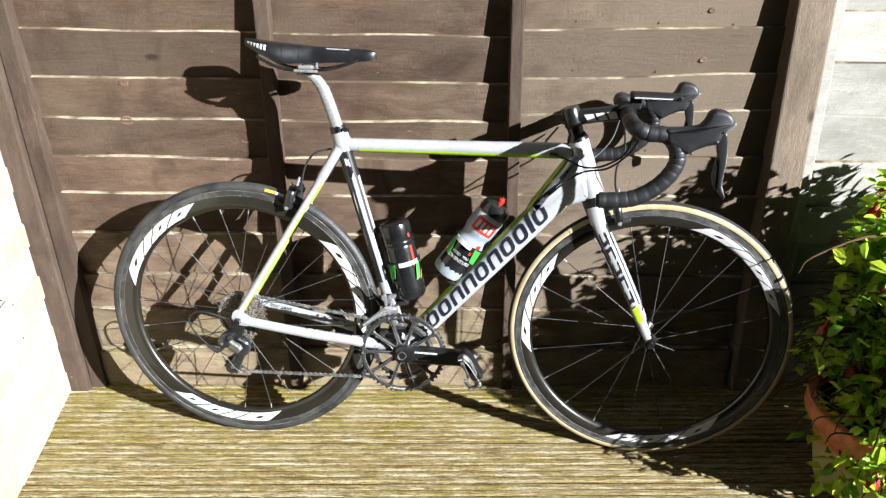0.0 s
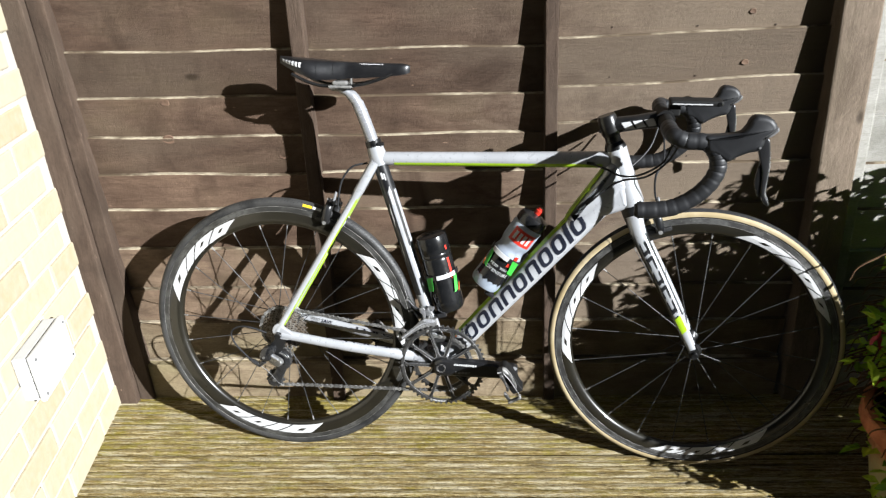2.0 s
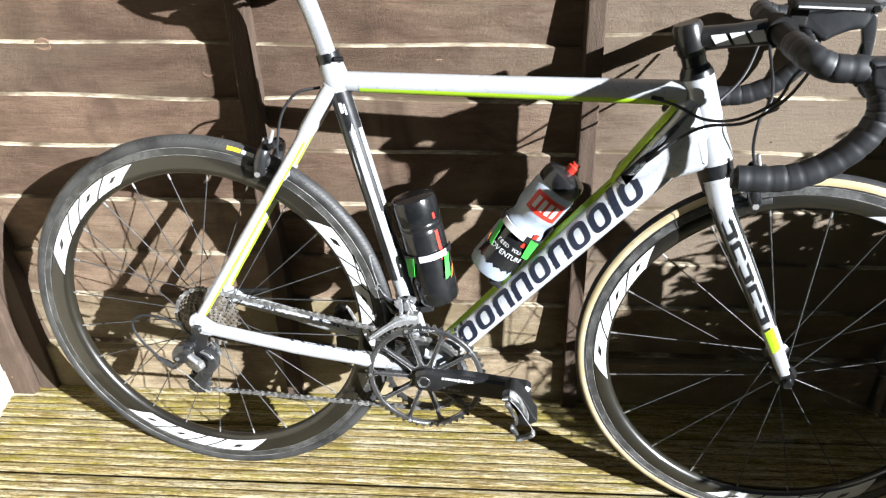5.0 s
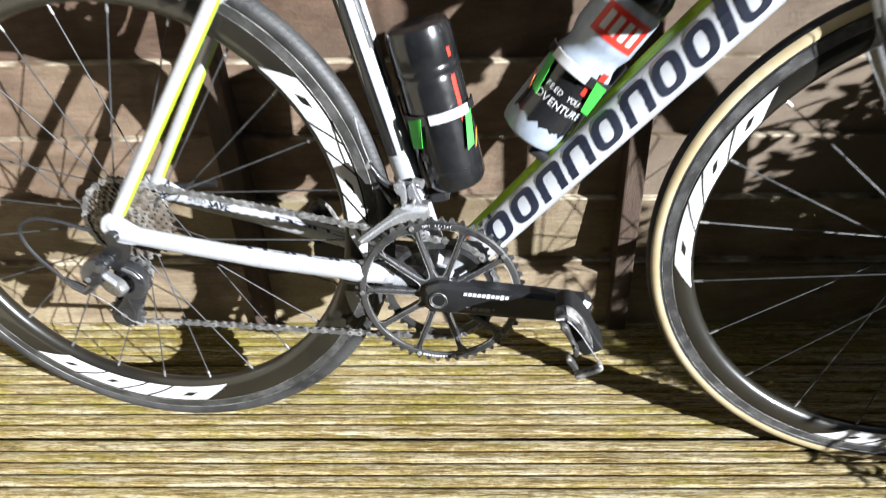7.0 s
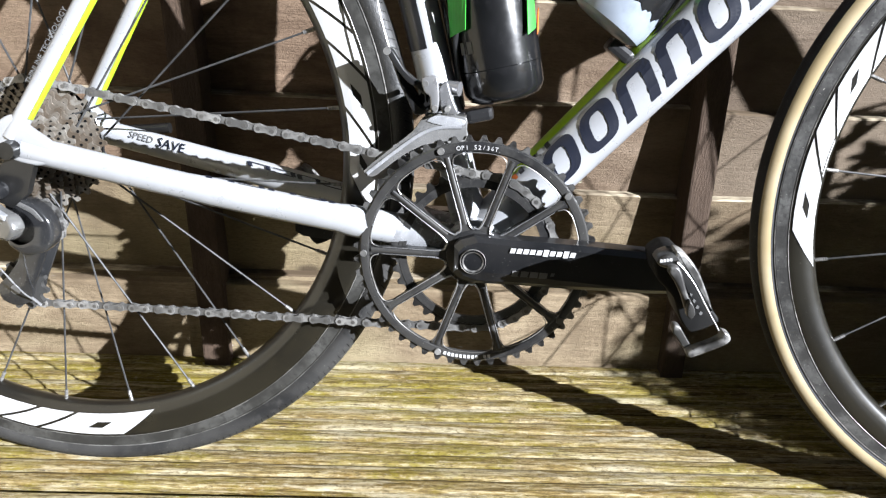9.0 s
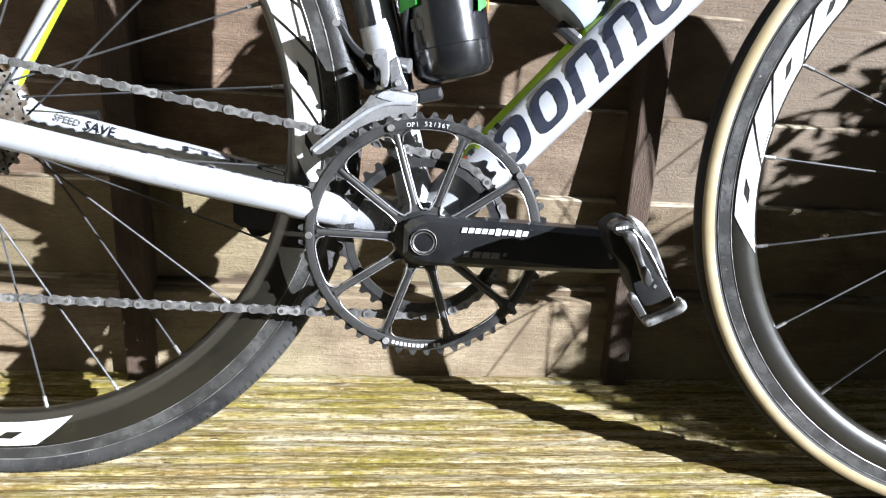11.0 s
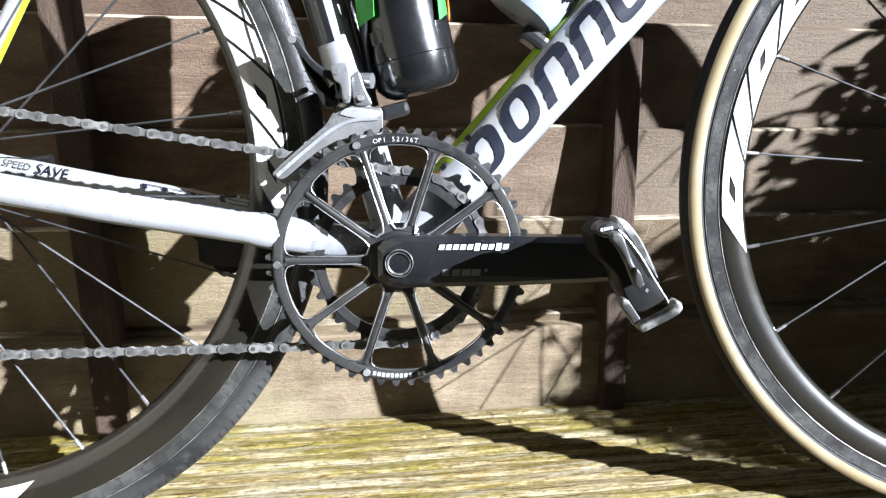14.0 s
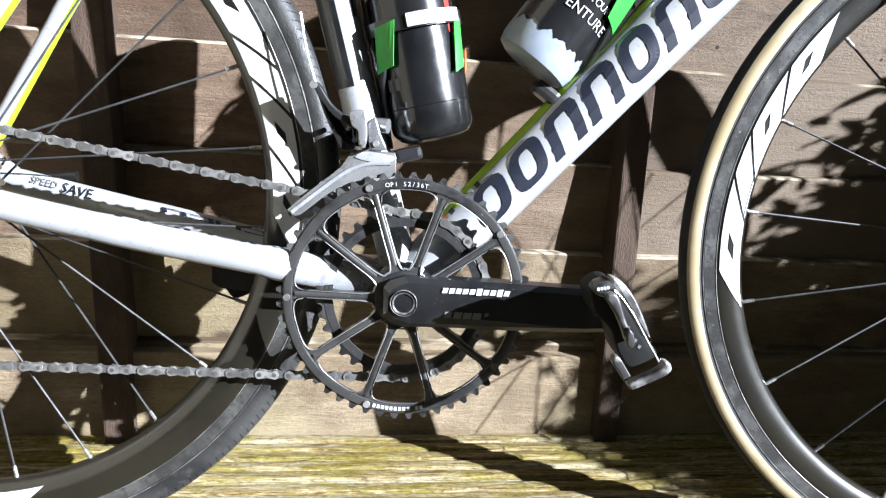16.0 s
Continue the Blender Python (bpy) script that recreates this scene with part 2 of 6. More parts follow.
M_RUBBER = plain("black_rubber", (0.018, 0.018, 0.0185), 0.5, tint=(0.052, 0.051, 0.049), scale=110, specks=0.5, bump=0.45)
M_MECH = plain("glossy_black_mechanism", (0.016, 0.0165, 0.018), 0.18, 0.15, 0.8, tint=(0.04, 0.0405, 0.042), scale=70, specks=0.6)
M_COG = plain("worn_sprocket_steel", (0.4, 0.375, 0.33), 0.36, 0.45, tint=(0.17, 0.135, 0.1), scale=120)
M_HOOD = plain("black_hood_rubber", (0.0085, 0.009, 0.0105), 0.5, tint=(0.015, 0.0155, 0.0175), scale=90)
M_TAPE = plain("black_bar_tape", (0.009, 0.0095, 0.011), 0.5, tint=(0.017, 0.0175, 0.0195), scale=150)
M_TAN = plain("tan_rubber", (0.6, 0.5, 0.32), 0.6, tint=(0.48, 0.38, 0.21), scale=70)
M_CARBON = plain("carbon_rim", (0.011, 0.0098, 0.0075), 0.3, 0.0, 0.6, tint=(0.018, 0.016, 0.011), scale=30, specks=0.2)
M_TRACK = plain("worn_brake_track", (0.13, 0.128, 0.122), 0.36, 0.1, tint=(0.05, 0.049, 0.047), scale=260, specks=0.9, bump=0.25)
M_TRACK_R = plain("alloy_grey_brake_track", (0.12, 0.118, 0.11), 0.34, 0.3, tint=(0.05, 0.049, 0.045), scale=230, specks=0.4, bump=0.15)
M_LIP = plain("scuffed_rim_lip", (0.34, 0.33, 0.31), 0.4, 0.3, tint=(0.1, 0.097, 0.09), scale=200)
M_PIN = plain("dark_worn_pin", (0.25, 0.24, 0.225), 0.35, 0.6, dirt=0.4)
M_NAIL = plain("rusty_nail", (0.035, 0.022, 0.014), 0.7, 0.2)
# near-black that paints the shade inside holes and cuts
M_HOLE_SHADE = plain("hole_shade_black", (0.002, 0.002, 0.002), 0.9, dirt=0)
M_SPOKE = plain("grey_spoke_steel", (0.12, 0.12, 0.12), 0.55, 0.6)
M_MATT = plain("matt_black_resin", (0.008, 0.008, 0.008), 0.6, tint=(0.016, 0.0155, 0.015), dirt=0, scale=140)
M_NOSE = plain("scuffed_black_alloy", (0.02, 0.02, 0.02), 0.32, 0.2, 0.3, tint=(0.1, 0.097, 0.092), scale=150, specks=0.5)
M_LIMB = plain("dull_cast_alloy", (0.26, 0.255, 0.245), 0.36, 0.4, tint=(0.05, 0.048, 0.046), scale=200)
M_RING = plain("black_machined_ring", (0.03, 0.03, 0.031), 0.32, 0.3, 0.5, tint=(0.075, 0.073, 0.07), dirt=0, scale=120, specks=0.5)
M_TOOTH = plain("worn_ring_teeth", (0.3, 0.295, 0.285), 0.34, 0.7, tint=(0.05, 0.048, 0.046), scale=220)
M_KNOT = plain("dark_knot", (0.1, 0.062, 0.042), 0.7, tint=(0.17, 0.108, 0.072), scale=160)
M_BOTTLE_B = plain("black_bottle_plastic", (0.007, 0.0075, 0.008), 0.2, 0.0, 0.3, tint=(0.015, 0.015, 0.016), dirt=0)
M_BOTTLE_C = plain("clear_grey_bottle_plastic", (0.38, 0.43, 0.5), 0.3, 0.0, 0.2, tint=(0.3, 0.34, 0.4), dirt=0)
M_RED = plain("red_print", (0.75, 0.04, 0.02), 0.4, dirt=0.2)
M_GREEN = plain("green_print", (0.08, 0.55, 0.06), 0.4, dirt=0.2)
M_YELLOW = plain("yellow_label", (0.8, 0.55, 0.02), 0.45, dirt=0.1)
M_ORANGE = plain("orange_print", (0.8, 0.2, 0.02), 0.45, dirt=0.1)
M_SADDLE = plain("black_saddle_cover", (0.006, 0.006, 0.007), 0.36, 0, 0.1, tint=(0.013, 0.013, 0.014), scale=120)
M_GREY = plain("grey_print", (0.16, 0.16, 0.16), 0.45, dirt=0.1)
M_PLASTIC = plain("white_plastic", (0.7, 0.69, 0.66), 0.4, dirt=0.08)
M_SOIL = plain("dark_soil", (0.03, 0.021, 0.014), 0.95, scale=50)
M_STEM = plain("woody_stem", (0.14, 0.08, 0.04), 0.8, scale=50)
M_FLOWER = plain("red_petal", (0.7, 0.02, 0.03), 0.45, dirt=0.4, scale=40)
M_SOILG = plain("garden_ground", (0.05, 0.05, 0.03), 0.95, tint=(0.025, 0.03, 0.014), scale=5)
M_RENDER = plain("grey_render", (0.4, 0.38, 0.34), 0.9, scale=20)
M_MORTAR = plain("pale_mortar", (0.68, 0.63, 0.53), 0.9, scale=60, dirt=0.2)


def leaf_material():
    m, nt, b = nodes_of("leaf_green", 0.38)
    g = nt.nodes.new("ShaderNodeNewGeometry")
    c = ramp(nt, g.outputs["Random Per Island"], [(0.0, (0.09, 0.21, 0.012)), (0.4, (0.26, 0.45, 0.02)), (1.0, (0.58, 0.68, 0.05))])
    n = noise_of(nt, coords(nt), 60)
    c = mixed(nt, ramp(nt, n, [(0.35, (0.35, 0.35, 0.35)), (0.6, (0, 0, 0))]), c, (0.05, 0.1, 0.015))
    nt.links.new(c, b.inputs["Base Color"])
    b.inputs["Transmission Weight"].default_value = 0.0
    tr = nt.nodes.new("ShaderNodeBsdfTranslucent")
    nt.links.new(c, tr.inputs[0])
    mx = nt.nodes.new("ShaderNodeMixShader")
    mx.inputs[0].default_value = 0.58
    nt.links.new(b.outputs[0], mx.inputs[1])
    nt.links.new(tr.outputs[0], mx.inputs[2])
    nt.links.new(mx.outputs[0], nt.nodes["Material Output"].inputs[0])
    return m


M_LEAF = leaf_material()


def terracotta_material():
    """Fired clay with pale lime bloom and yellow-green algae that has crept up from the wet base."""
    m, nt, b = nodes_of("terracotta", 0.85)
    v = coords(nt)
    n = noise_of(nt, v, 9.0, 6, 0.7)
    c = ramp(nt, noise_of(nt, v, 40.0, 5), [(0.35, (0.34, 0.12, 0.055)), (0.62, (0.52, 0.2, 0.09))])
    tc = nt.nodes.new("ShaderNodeTexCoord")
    sx = nt.nodes.new("ShaderNodeSeparateXYZ")
    nt.links.new(tc.outputs["Object"], sx.inputs[0])
    up = nt.nodes.new("ShaderNodeMath")
    up.operation = "MULTIPLY_ADD"
    nt.links.new(n, up.inputs[0])
    up.inputs[1].default_value = -0.16
    nt.links.new(sx.outputs["Z"], up.inputs[2])
    c = mixed(nt, ramp(nt, up.outputs[0], [(0.0, (0.92, 0.92, 0.92)), (0.075, (0, 0, 0))]), c, (0.47, 0.42, 0.19))
    nt.links.new(c, b.inputs["Base Color"])
    bumped(nt, b, n, 0.4, 0.003)
    return m


M_TERRA = terracotta_material()


def brick_material():
    m, nt, b = nodes_of("pale_yellow_brick", 0.85)
    oi = nt.nodes.new("ShaderNodeObjectInfo")
    base = ramp(nt, oi.outputs["Random"], [(0.0, (0.6, 0.5, 0.31)), (0.5, (0.68, 0.61, 0.44)), (1.0, (0.63, 0.5, 0.31))])
    n = noise_of(nt, coords(nt), 35, 6)
    c = mixed(nt, ramp(nt, n, [(0.35, (0, 0, 0)), (0.65, (0.5, 0.5, 0.5))]), base, (0.66, 0.6, 0.47))
    hv = nt.nodes.new("ShaderNodeHueSaturation")
    hv.inputs["Value"].default_value = 0.37
    nt.links.new(c, hv.inputs["Color"])
    nt.links.new(hv.outputs[0], b.inputs["Base Color"])
    bumped(nt, b, n, 0.5, 0.004)
    return m


M_BRICK = brick_material()


# ---- mesh helpers ----
def solid(name, verts, faces, material, parent=None, label="", smooth=False, at=None):
    me = bpy.data.meshes.new(name)
    me.from_pydata([tuple(v) for v in verts], [], faces)
    me.materials.append(material)
    bm = bmesh.new()
    bm.from_mesh(me)
    bmesh.ops.recalc_face_normals(bm, faces=bm.faces)
    bm.to_mesh(me)
    bm.free()
    if smooth:
        me.polygons.foreach_set("use_smooth", [True] * len(me.polygons))
        me.set_sharp_from_angle(angle=radians(38))
    ob = new(name, me)
    if parent is not None:
        ob.parent = parent
    if at is not None:
        ob.matrix_basis = at
    if label:
        ob["label"] = label
    return ob


def join(*lots):
    vs, fs = [], []
    for v, f in lots:
        k = len(vs)
        vs += list(v)
        fs += [tuple(i + k for i in g) for g in f]
    return vs, fs


def box(x0, x1, y0, y1, z0, z1, bevel=0.0):
    bm = bmesh.new()
    bmesh.ops.create_cube(bm, size=1.0)
    for v in bm.verts:
        v.co = Vector(((x0 + x1) / 2 + v.co.x * (x1 - x0), (y0 + y1) / 2 + v.co.y * (y1 - y0), (z0 + z1) / 2 + v.co.z * (z1 - z0)))
    if bevel:
        bmesh.ops.bevel(bm, geom=bm.edges[:], offset=bevel, segments=2, affect="EDGES", profile=0.6)
    bm.verts.index_update()
    out = [v.co.copy() for v in bm.verts], [tuple(v.index for v in f.verts) for f in bm.faces]
    bm.free()
    return out


def frames_along(pts):
    """A side and an up direction at every point of a path; side starts as close to local Y as it can."""
    pts = [Vector(p) for p in pts]
    tang = []
    for i in range(len(pts)):
        a, b = pts[max(i - 1, 0)], pts[min(i + 1, len(pts) - 1)]
        tang.append((b - a).normalized())
    ref = Vector((0, 1, 0)) if abs(tang[0].y) < 0.9 else Vector((1, 0, 0))
    out, side = [], ref
    for t in tang:
        side = (side - side.dot(t) * t).normalized()
        out.append((side, t.cross(side)))
    return pts, out


def tube(path, radius, segs=14, closed_ends=True, flat=1.0):
    """A swept tube; radius: a number or one a point, or pairs (across, along); flat squeezes it along its side."""
    pts, fr = frames_along(path)
    n = len(pts)
    rad = [radius] * n if isinstance(radius, (int, float)) else list(radius)
    vs, fs = [], []
    for p, (s, u), r in zip(pts, fr, rad):
        rs, ru = (r if isinstance(r, tuple) else (r * flat, r))
        for k in range(segs):
            a = 2 * math.pi * k / segs
            vs.append(p + s * (rs * math.cos(a)) + u * (ru * math.sin(a)))
    for i in range(n - 1):
        for k in range(segs):
            a, b = i * segs + k, i * segs + (k + 1) % segs
            fs.append((a, b, b + segs, a + segs))
    if closed_ends:
        fs.append(tuple(range(segs - 1, -1, -1)))
        fs.append(tuple((n - 1) * segs + k for k in range(segs)))
    return vs, fs


def smooth_path(ctrl, steps=8):
    """Catmull-Rom through the control points."""
    c = [Vector(p) for p in ctrl]
    c = [c[0] * 2 - c[1]] + c + [c[-1] * 2 - c[-2]]
    out = []
    for i in range(1, len(c) - 2):
        p0, p1, p2, p3 = c[i - 1 : i + 3]
        for k in range(steps):
            t = k / steps
            out.append(0.5 * ((2 * p1) + (p2 - p0) * t + (2 * p0 - 5 * p1 + 4 * p2 - p3) * t * t + (3 * p1 - p0 - 3 * p2 + p3) * t**3))
    out.append(c[-2])
    return out


def tube_patch(path, radius, s0, s1, a0, a1, lift=0.0005, flat=1.0, ns=2, na=5, skew=0.0):
    """A thin skin on the tube swept along a straight path, from s0 to s1 metres and between two angles; skew slants it along the tube."""
    a, b = Vector(path[0]), Vector(path[-1])
    t = (b - a).normalized()
    _, fr = frames_along([a, b])
    s, u = fr[0]
    ln = (b - a).length
    r0, r1 = radius if isinstance(radius, tuple) else (radius, radius)
    vs, fs = [], []
    for i in range(ns + 1):
        for k in range(na + 1):
            ang = a0 + (a1 - a0) * k / na
            d = s0 + (s1 - s0) * i / ns + skew * (k / na - 0.5)
            r = r0 + (r1 - r0) * d / ln + lift
            vs.append(a + t * d + s * (r * flat * math.cos(ang)) + u * (r * math.sin(ang)))
    for i in range(ns):
        for k in range(na):
            p = i * (na + 1) + k
            fs.append((p, p + 1, p + na + 2, p + na + 1))
    return vs, fs


def revolve(profile, centre, segs=96, closed=False):
    """Profile rows (radius, y) spun round the local Y axis through centre (u, v)."""
    cu, cv = centre
    m = len(profile)
    vs = [(cu + r * math.cos(2 * math.pi * k / segs), y, cv + r * math.sin(2 * math.pi * k / segs)) for k in range(segs) for r, y in profile]
    fs = []
    for k in range(segs):
        k2 = (k + 1) % segs
        for i in range(m if closed else m - 1):
            j = (i + 1) % m
            fs.append((k * m + i, k * m + j, k2 * m + j, k2 * m + i))
    return vs, fs


def plate(outline, y0, y1, holes=()):
    """A flat plate: outline rows (u, v) extruded from y0 to y1, with holes cut by bridging."""
    bm = bmesh.new()
    loops = []
    for ring in (outline, *holes):
        vv = [bm.verts.new((u, y0, v)) for u, v in ring]
        loops += [bm.edges.new((vv[i], vv[(i + 1) % len(vv)])) for i in range(len(vv))]
    bmesh.ops.triangle_fill(bm, use_beauty=True, use_dissolve=False, edges=loops)
    ret = bmesh.ops.extrude_face_region(bm, geom=bm.faces[:])
    for g in ret["geom"]:
        if isinstance(g, bmesh.types.BMVert):
            g.co.y = y1
    bm.verts.index_update()
    out = [v.co.copy() for v in bm.verts], [tuple(v.index for v in f.verts) for f in bm.faces]
    bm.free()
    return out


def rounded(ctrl, y0, y1, bevel, steps=4):
    """A plate with a smooth closed outline through the control points (u, v) and rounded front and back edges."""
    c = [Vector(p) for p in ctrl]
    n = len(c)
    out = []
    for i in range(n):
        p0, p1, p2, p3 = c[i - 1], c[i], c[(i + 1) % n], c[(i + 2) % n]
        for k in range(steps):
            q = k / steps
            cat = 0.5 * ((2 * p1) + (p2 - p0) * q + (2 * p0 - 5 * p1 + 4 * p2 - p3) * q * q + (3 * p1 - p0 - 3 * p2 + p3) * q**3)
            out.append(p1.lerp(p2, q).lerp(cat, 0.7))
    m = len(out)
    turn = sum(out[i - 1].x * out[i].y - out[i].x * out[i - 1].y for i in range(m))
    nrm = []
    for i in range(m):
        d = (out[(i + 1) % m] - out[i - 1]).normalized()
        nrm.append(Vector((-d.y, d.x)) * (1 if turn > 0 else -1))
    sg = 1 if y1 > y0 else -1
    vs, fs = [], []
    rows = [(y0 + sg * bevel * (1 - math.cos(radians(d))), bevel * (1 - math.sin(radians(d)))) for d in (0, 30, 60, 90)]
    rows += [(y1 - sg * bevel * (1 - math.cos(radians(d))), bevel * (1 - math.sin(radians(d)))) for d in (90, 60, 30, 0)]
    for y, inset in rows:
        vs += [(p.x + q.x * inset, y, p.y + q.y * inset) for p, q in zip(out, nrm)]
    for i in range(7):
        for k in range(m):
            fs.append((i * m + k, i * m + (k + 1) % m, (i + 1) * m + (k + 1) % m, (i + 1) * m + k))
    fs += [tuple(range(m - 1, -1, -1)), tuple(7 * m + k for k in range(m))]
    return vs, fs


def lettering(name, text, size, m, material, parent, label=""):
    """Words in the built-in font as a thin mesh, laid by the matrix m (x along, y up, z out)."""
    cu = bpy.data.curves.new("words", "FONT")
    cu.body, cu.size, cu.extrude, cu.align_x, cu.align_y, cu.resolution_u = text, size, 0.00015, "CENTER", "CENTER", 2
    tmp = bpy.data.objects.new("words", cu)
    scene.collection.objects.link(tmp)
    bpy.context.view_layer.update()
    me = bpy.data.meshes.new_from_object(tmp.evaluated_get(bpy.context.evaluated_depsgraph_get()))
    bpy.data.objects.remove(tmp)
    bpy.data.curves.remove(cu)
    me.name = name
    me.transform(m)
    me.materials.clear()
    me.materials.append(material)
    ob = new(name, me)
    ob.parent = parent
    if label:
        ob["label"] = label
    return ob


def facing(p, along, out):
    """The matrix of a label at p that reads along one direction and faces out."""
    x = Vector(along).normalized()
    z = Vector(out)
    z = (z - z.dot(x) * x).normalized()
    y = z.cross(x)
    return Matrix(((x.x, y.x, z.x, p[0]), (x.y, y.y, z.y, p[1]), (x.z, y.z, z.z, p[2]), (0, 0, 0, 1)))


# ---- ground, deck, fence, walls ----
ground = solid("ground", [(-60, -60, -0.16), (60, -60, -0.16), (60, 60, -0.16), (-60, 60, -0.16)], [(0, 1, 2, 3)], M_SOILG)
tagged(ground, "dark earthy garden ground under the deck", "ground", kind="structure")

LEAN = 0.045  # the posts lean to the left by this much a metre
FACE = 0.0365  # the boards' backs stand this far behind the line of the deck's far edge


def lean_box(x0, x1, y0, y1, z0, z1, bevel=0.003, lean=LEAN):
    v, f = box(x0, x1, y0, y1, z0, z1, bevel)
    return [(p[0] - lean * p[2], p[1], p[2]) for p in v], f


fence = new("garden_fence")
tagged(fence, "dark brown stained lapped wooden garden fence with uneven boards", "fence")
EDGES = [-0.05, 0.117, 0.239, 0.350, 0.467, 0.580, 0.678, 0.778, 0.875, 0.987, 1.113, 1.228, 1.34, 1.46, 1.58, 1.70, 1.82]
# the second bay's upper boards sit a little higher and rise towards the broad post
EDGES_EAST = [-0.05, 0.117, 0.240, 0.350, 0.470, 0.588, 0.691, 0.798, 0.888, 1.003, 1.13, 1.25, 1.36, 1.48, 1.60, 1.72, 1.84]


def fence_board(x0, x1, z0, z1, tilt, seed):
    """A sawn board whose upper edge stands proud of the one above, with a slightly wavy edge."""
    rnd = random.Random(seed)
    n = 26
    wave = [rnd.uniform(-1, 1) for _ in range(6)]
    vs = []
    for i in range(n + 1):
        x = x0 + (x1 - x0) * i / n
        w = sum(wave[k] * math.sin(x * (2.1 + 2.7 * k) + k) for k in range(6)) * 0.0016
        top, low = z1 + w + tilt * (x - x0), z0 - 0.012
        for y, z in ((-0.0165, top - 0.0022), (-0.0145, top), (-0.002, top + 0.0012), (0.004, low), (-0.003, low)):
            vs.append((x, FACE + y + 0.0007 * math.sin(9 * x + seed), z))
    fs = []
    for i in range(n):
        for k in range(5):
            a, b = i * 5 + k, i * 5 + (k + 1) % 5
            fs.append((a, b, b + 5, a + 5))
    fs += [tuple(range(5)), tuple(n * 5 + k for k in range(4, -1, -1))]
    return vs, fs


for i in range(len(EDGES) - 1):
    jog = (0.0, 0.002, -0.003, 0.001)[i % 4]
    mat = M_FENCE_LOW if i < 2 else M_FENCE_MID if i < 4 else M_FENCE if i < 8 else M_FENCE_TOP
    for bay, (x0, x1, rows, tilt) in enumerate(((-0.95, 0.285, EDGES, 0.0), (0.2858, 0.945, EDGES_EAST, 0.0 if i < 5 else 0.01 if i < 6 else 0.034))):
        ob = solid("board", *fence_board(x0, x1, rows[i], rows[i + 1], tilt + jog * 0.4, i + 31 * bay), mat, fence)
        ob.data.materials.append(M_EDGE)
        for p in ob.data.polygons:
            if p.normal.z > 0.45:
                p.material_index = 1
solid("gravel_board", *box(-0.95, 0.945, 0.003, 0.03, -0.05, 0.108, 0.003), M_FENCE_LOW, fence, "pale greenish board along the foot of the fence")
solid("batten", *lean_box(-0.322, -0.288, -0.014, 0.031, -0.01, 1.85, lean=0.02), M_BATTEN, fence)
solid("batten", *lean_box(0.284, 0.314, -0.016, 0.031, -0.01, 1.85, lean=0.033), M_BATTEN, fence)
solid("post", *lean_box(-0.985, -0.89, -0.03, 0.05, -0.02, 1.9, 0.004, lean=0.05), M_BATTEN, fence, "brown square fence post against the brick")
solid("cover_strip", *lean_box(-0.8885, -0.848, -0.01, 0.031, -0.01, 1.86, lean=0.05), M_BATTEN, fence)
solid("post", *lean_box(0.961, 1.051, -0.023, 0.05, -0.02, 1.95, 0.005), M_POST, fence, "broad brown fence post in full sun")

# knots: shallow dark ovals with a raised rim
for kx, kz, kr in ((-0.675, 0.864, 0.016), (-0.682, 0.77, 0.021), (-0.397, 0.722, 0.016), (-0.187, 0.725, 0.011), (-0.704, 1.134, 0.017), (0.742, 1.108, 0.017), (0.732, 1.056, 0.011), (0.742, 1.0, 0.013), (0.73, 0.94, 0.012), (0.634, 1.096, 0.012)):
    i = max(k for k in range(len(EDGES) - 1) if EDGES[k] <= kz)
    f = (kz - EDGES[i]) / (EDGES[i + 1] - EDGES[i])
    y = FACE - 0.003 - 0.0135 * f
    kr *= 0.8
    geo = ([(kx + kr * q * math.cos(a) * (1 + 0.12 * math.sin(3 * a + kx * 40)), y - h, kz + kr * 0.72 * q * math.sin(a)) for q, h in ((1.0, -0.0012), (0.82, 0.0009), (0.55, 0.0004), (0.2, 0.0)) for a in [2 * math.pi * k / 18 for k in range(18)]], [])
    for r in range(3):
        for k in range(18):
            geo[1].append((r * 18 + k, r * 18 + (k + 1) % 18, (r + 1) * 18 + (k + 1) % 18, (r + 1) * 18 + k))
    geo[1].append(tuple(54 + k for k in range(18)))
    solid("knot", *geo, M_KNOT, fence, smooth=True)

# nail heads in a few columns
nail_mesh = None
for i in range(3, len(EDGES) - 1):
    for x in (0.4, 0.61, 0.8):
        for f in (0.3,):
            z = EDGES[i] + (EDGES[i + 1] - EDGES[i]) * f
            at = Matrix.Translation((x + 0.012 * math.sin(7 * i + 5 * x), FACE - 0.001 - 0.0135 * (f + 0.09), z))
            if nail_mesh is None:
                ob = solid("nail", *tube([(0, 0.002, 0), (0, -0.0012, 0)], [0.0028, 0.0022], 8), M_NAIL, fence, at=at)
                nail_mesh = ob.data
            else:
                ob = new("nail", nail_mesh)
                ob.parent = fence
                ob.matrix_basis = at

pale = new("pale_fence")
tagged(pale, "sun-bleached cream painted lapped fence panel", "fence")
WHITE_EDGES = [-0.05, 0.09, 0.21, 0.33, 0.445, 0.563, 0.685, 0.806, 0.941, 1.064, 1.185, 1.31, 1.43, 1.55, 1.68, 1.8]
for i in range(len(WHITE_EDGES) - 1):
    ob = solid("board", *fence_board(1.0, 3.4, WHITE_EDGES[i], WHITE_EDGES[i + 1], 0.002, 40 + i), M_PALE, pale)
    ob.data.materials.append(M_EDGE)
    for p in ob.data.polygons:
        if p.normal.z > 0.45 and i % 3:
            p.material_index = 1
solid("edge_strip", *lean_box(1.0525, 1.084, -0.004, 0.018, -0.02, 1.9, 0.003), M_PALE, pale, "narrow cream painted upright strip")

deck = new("floor")
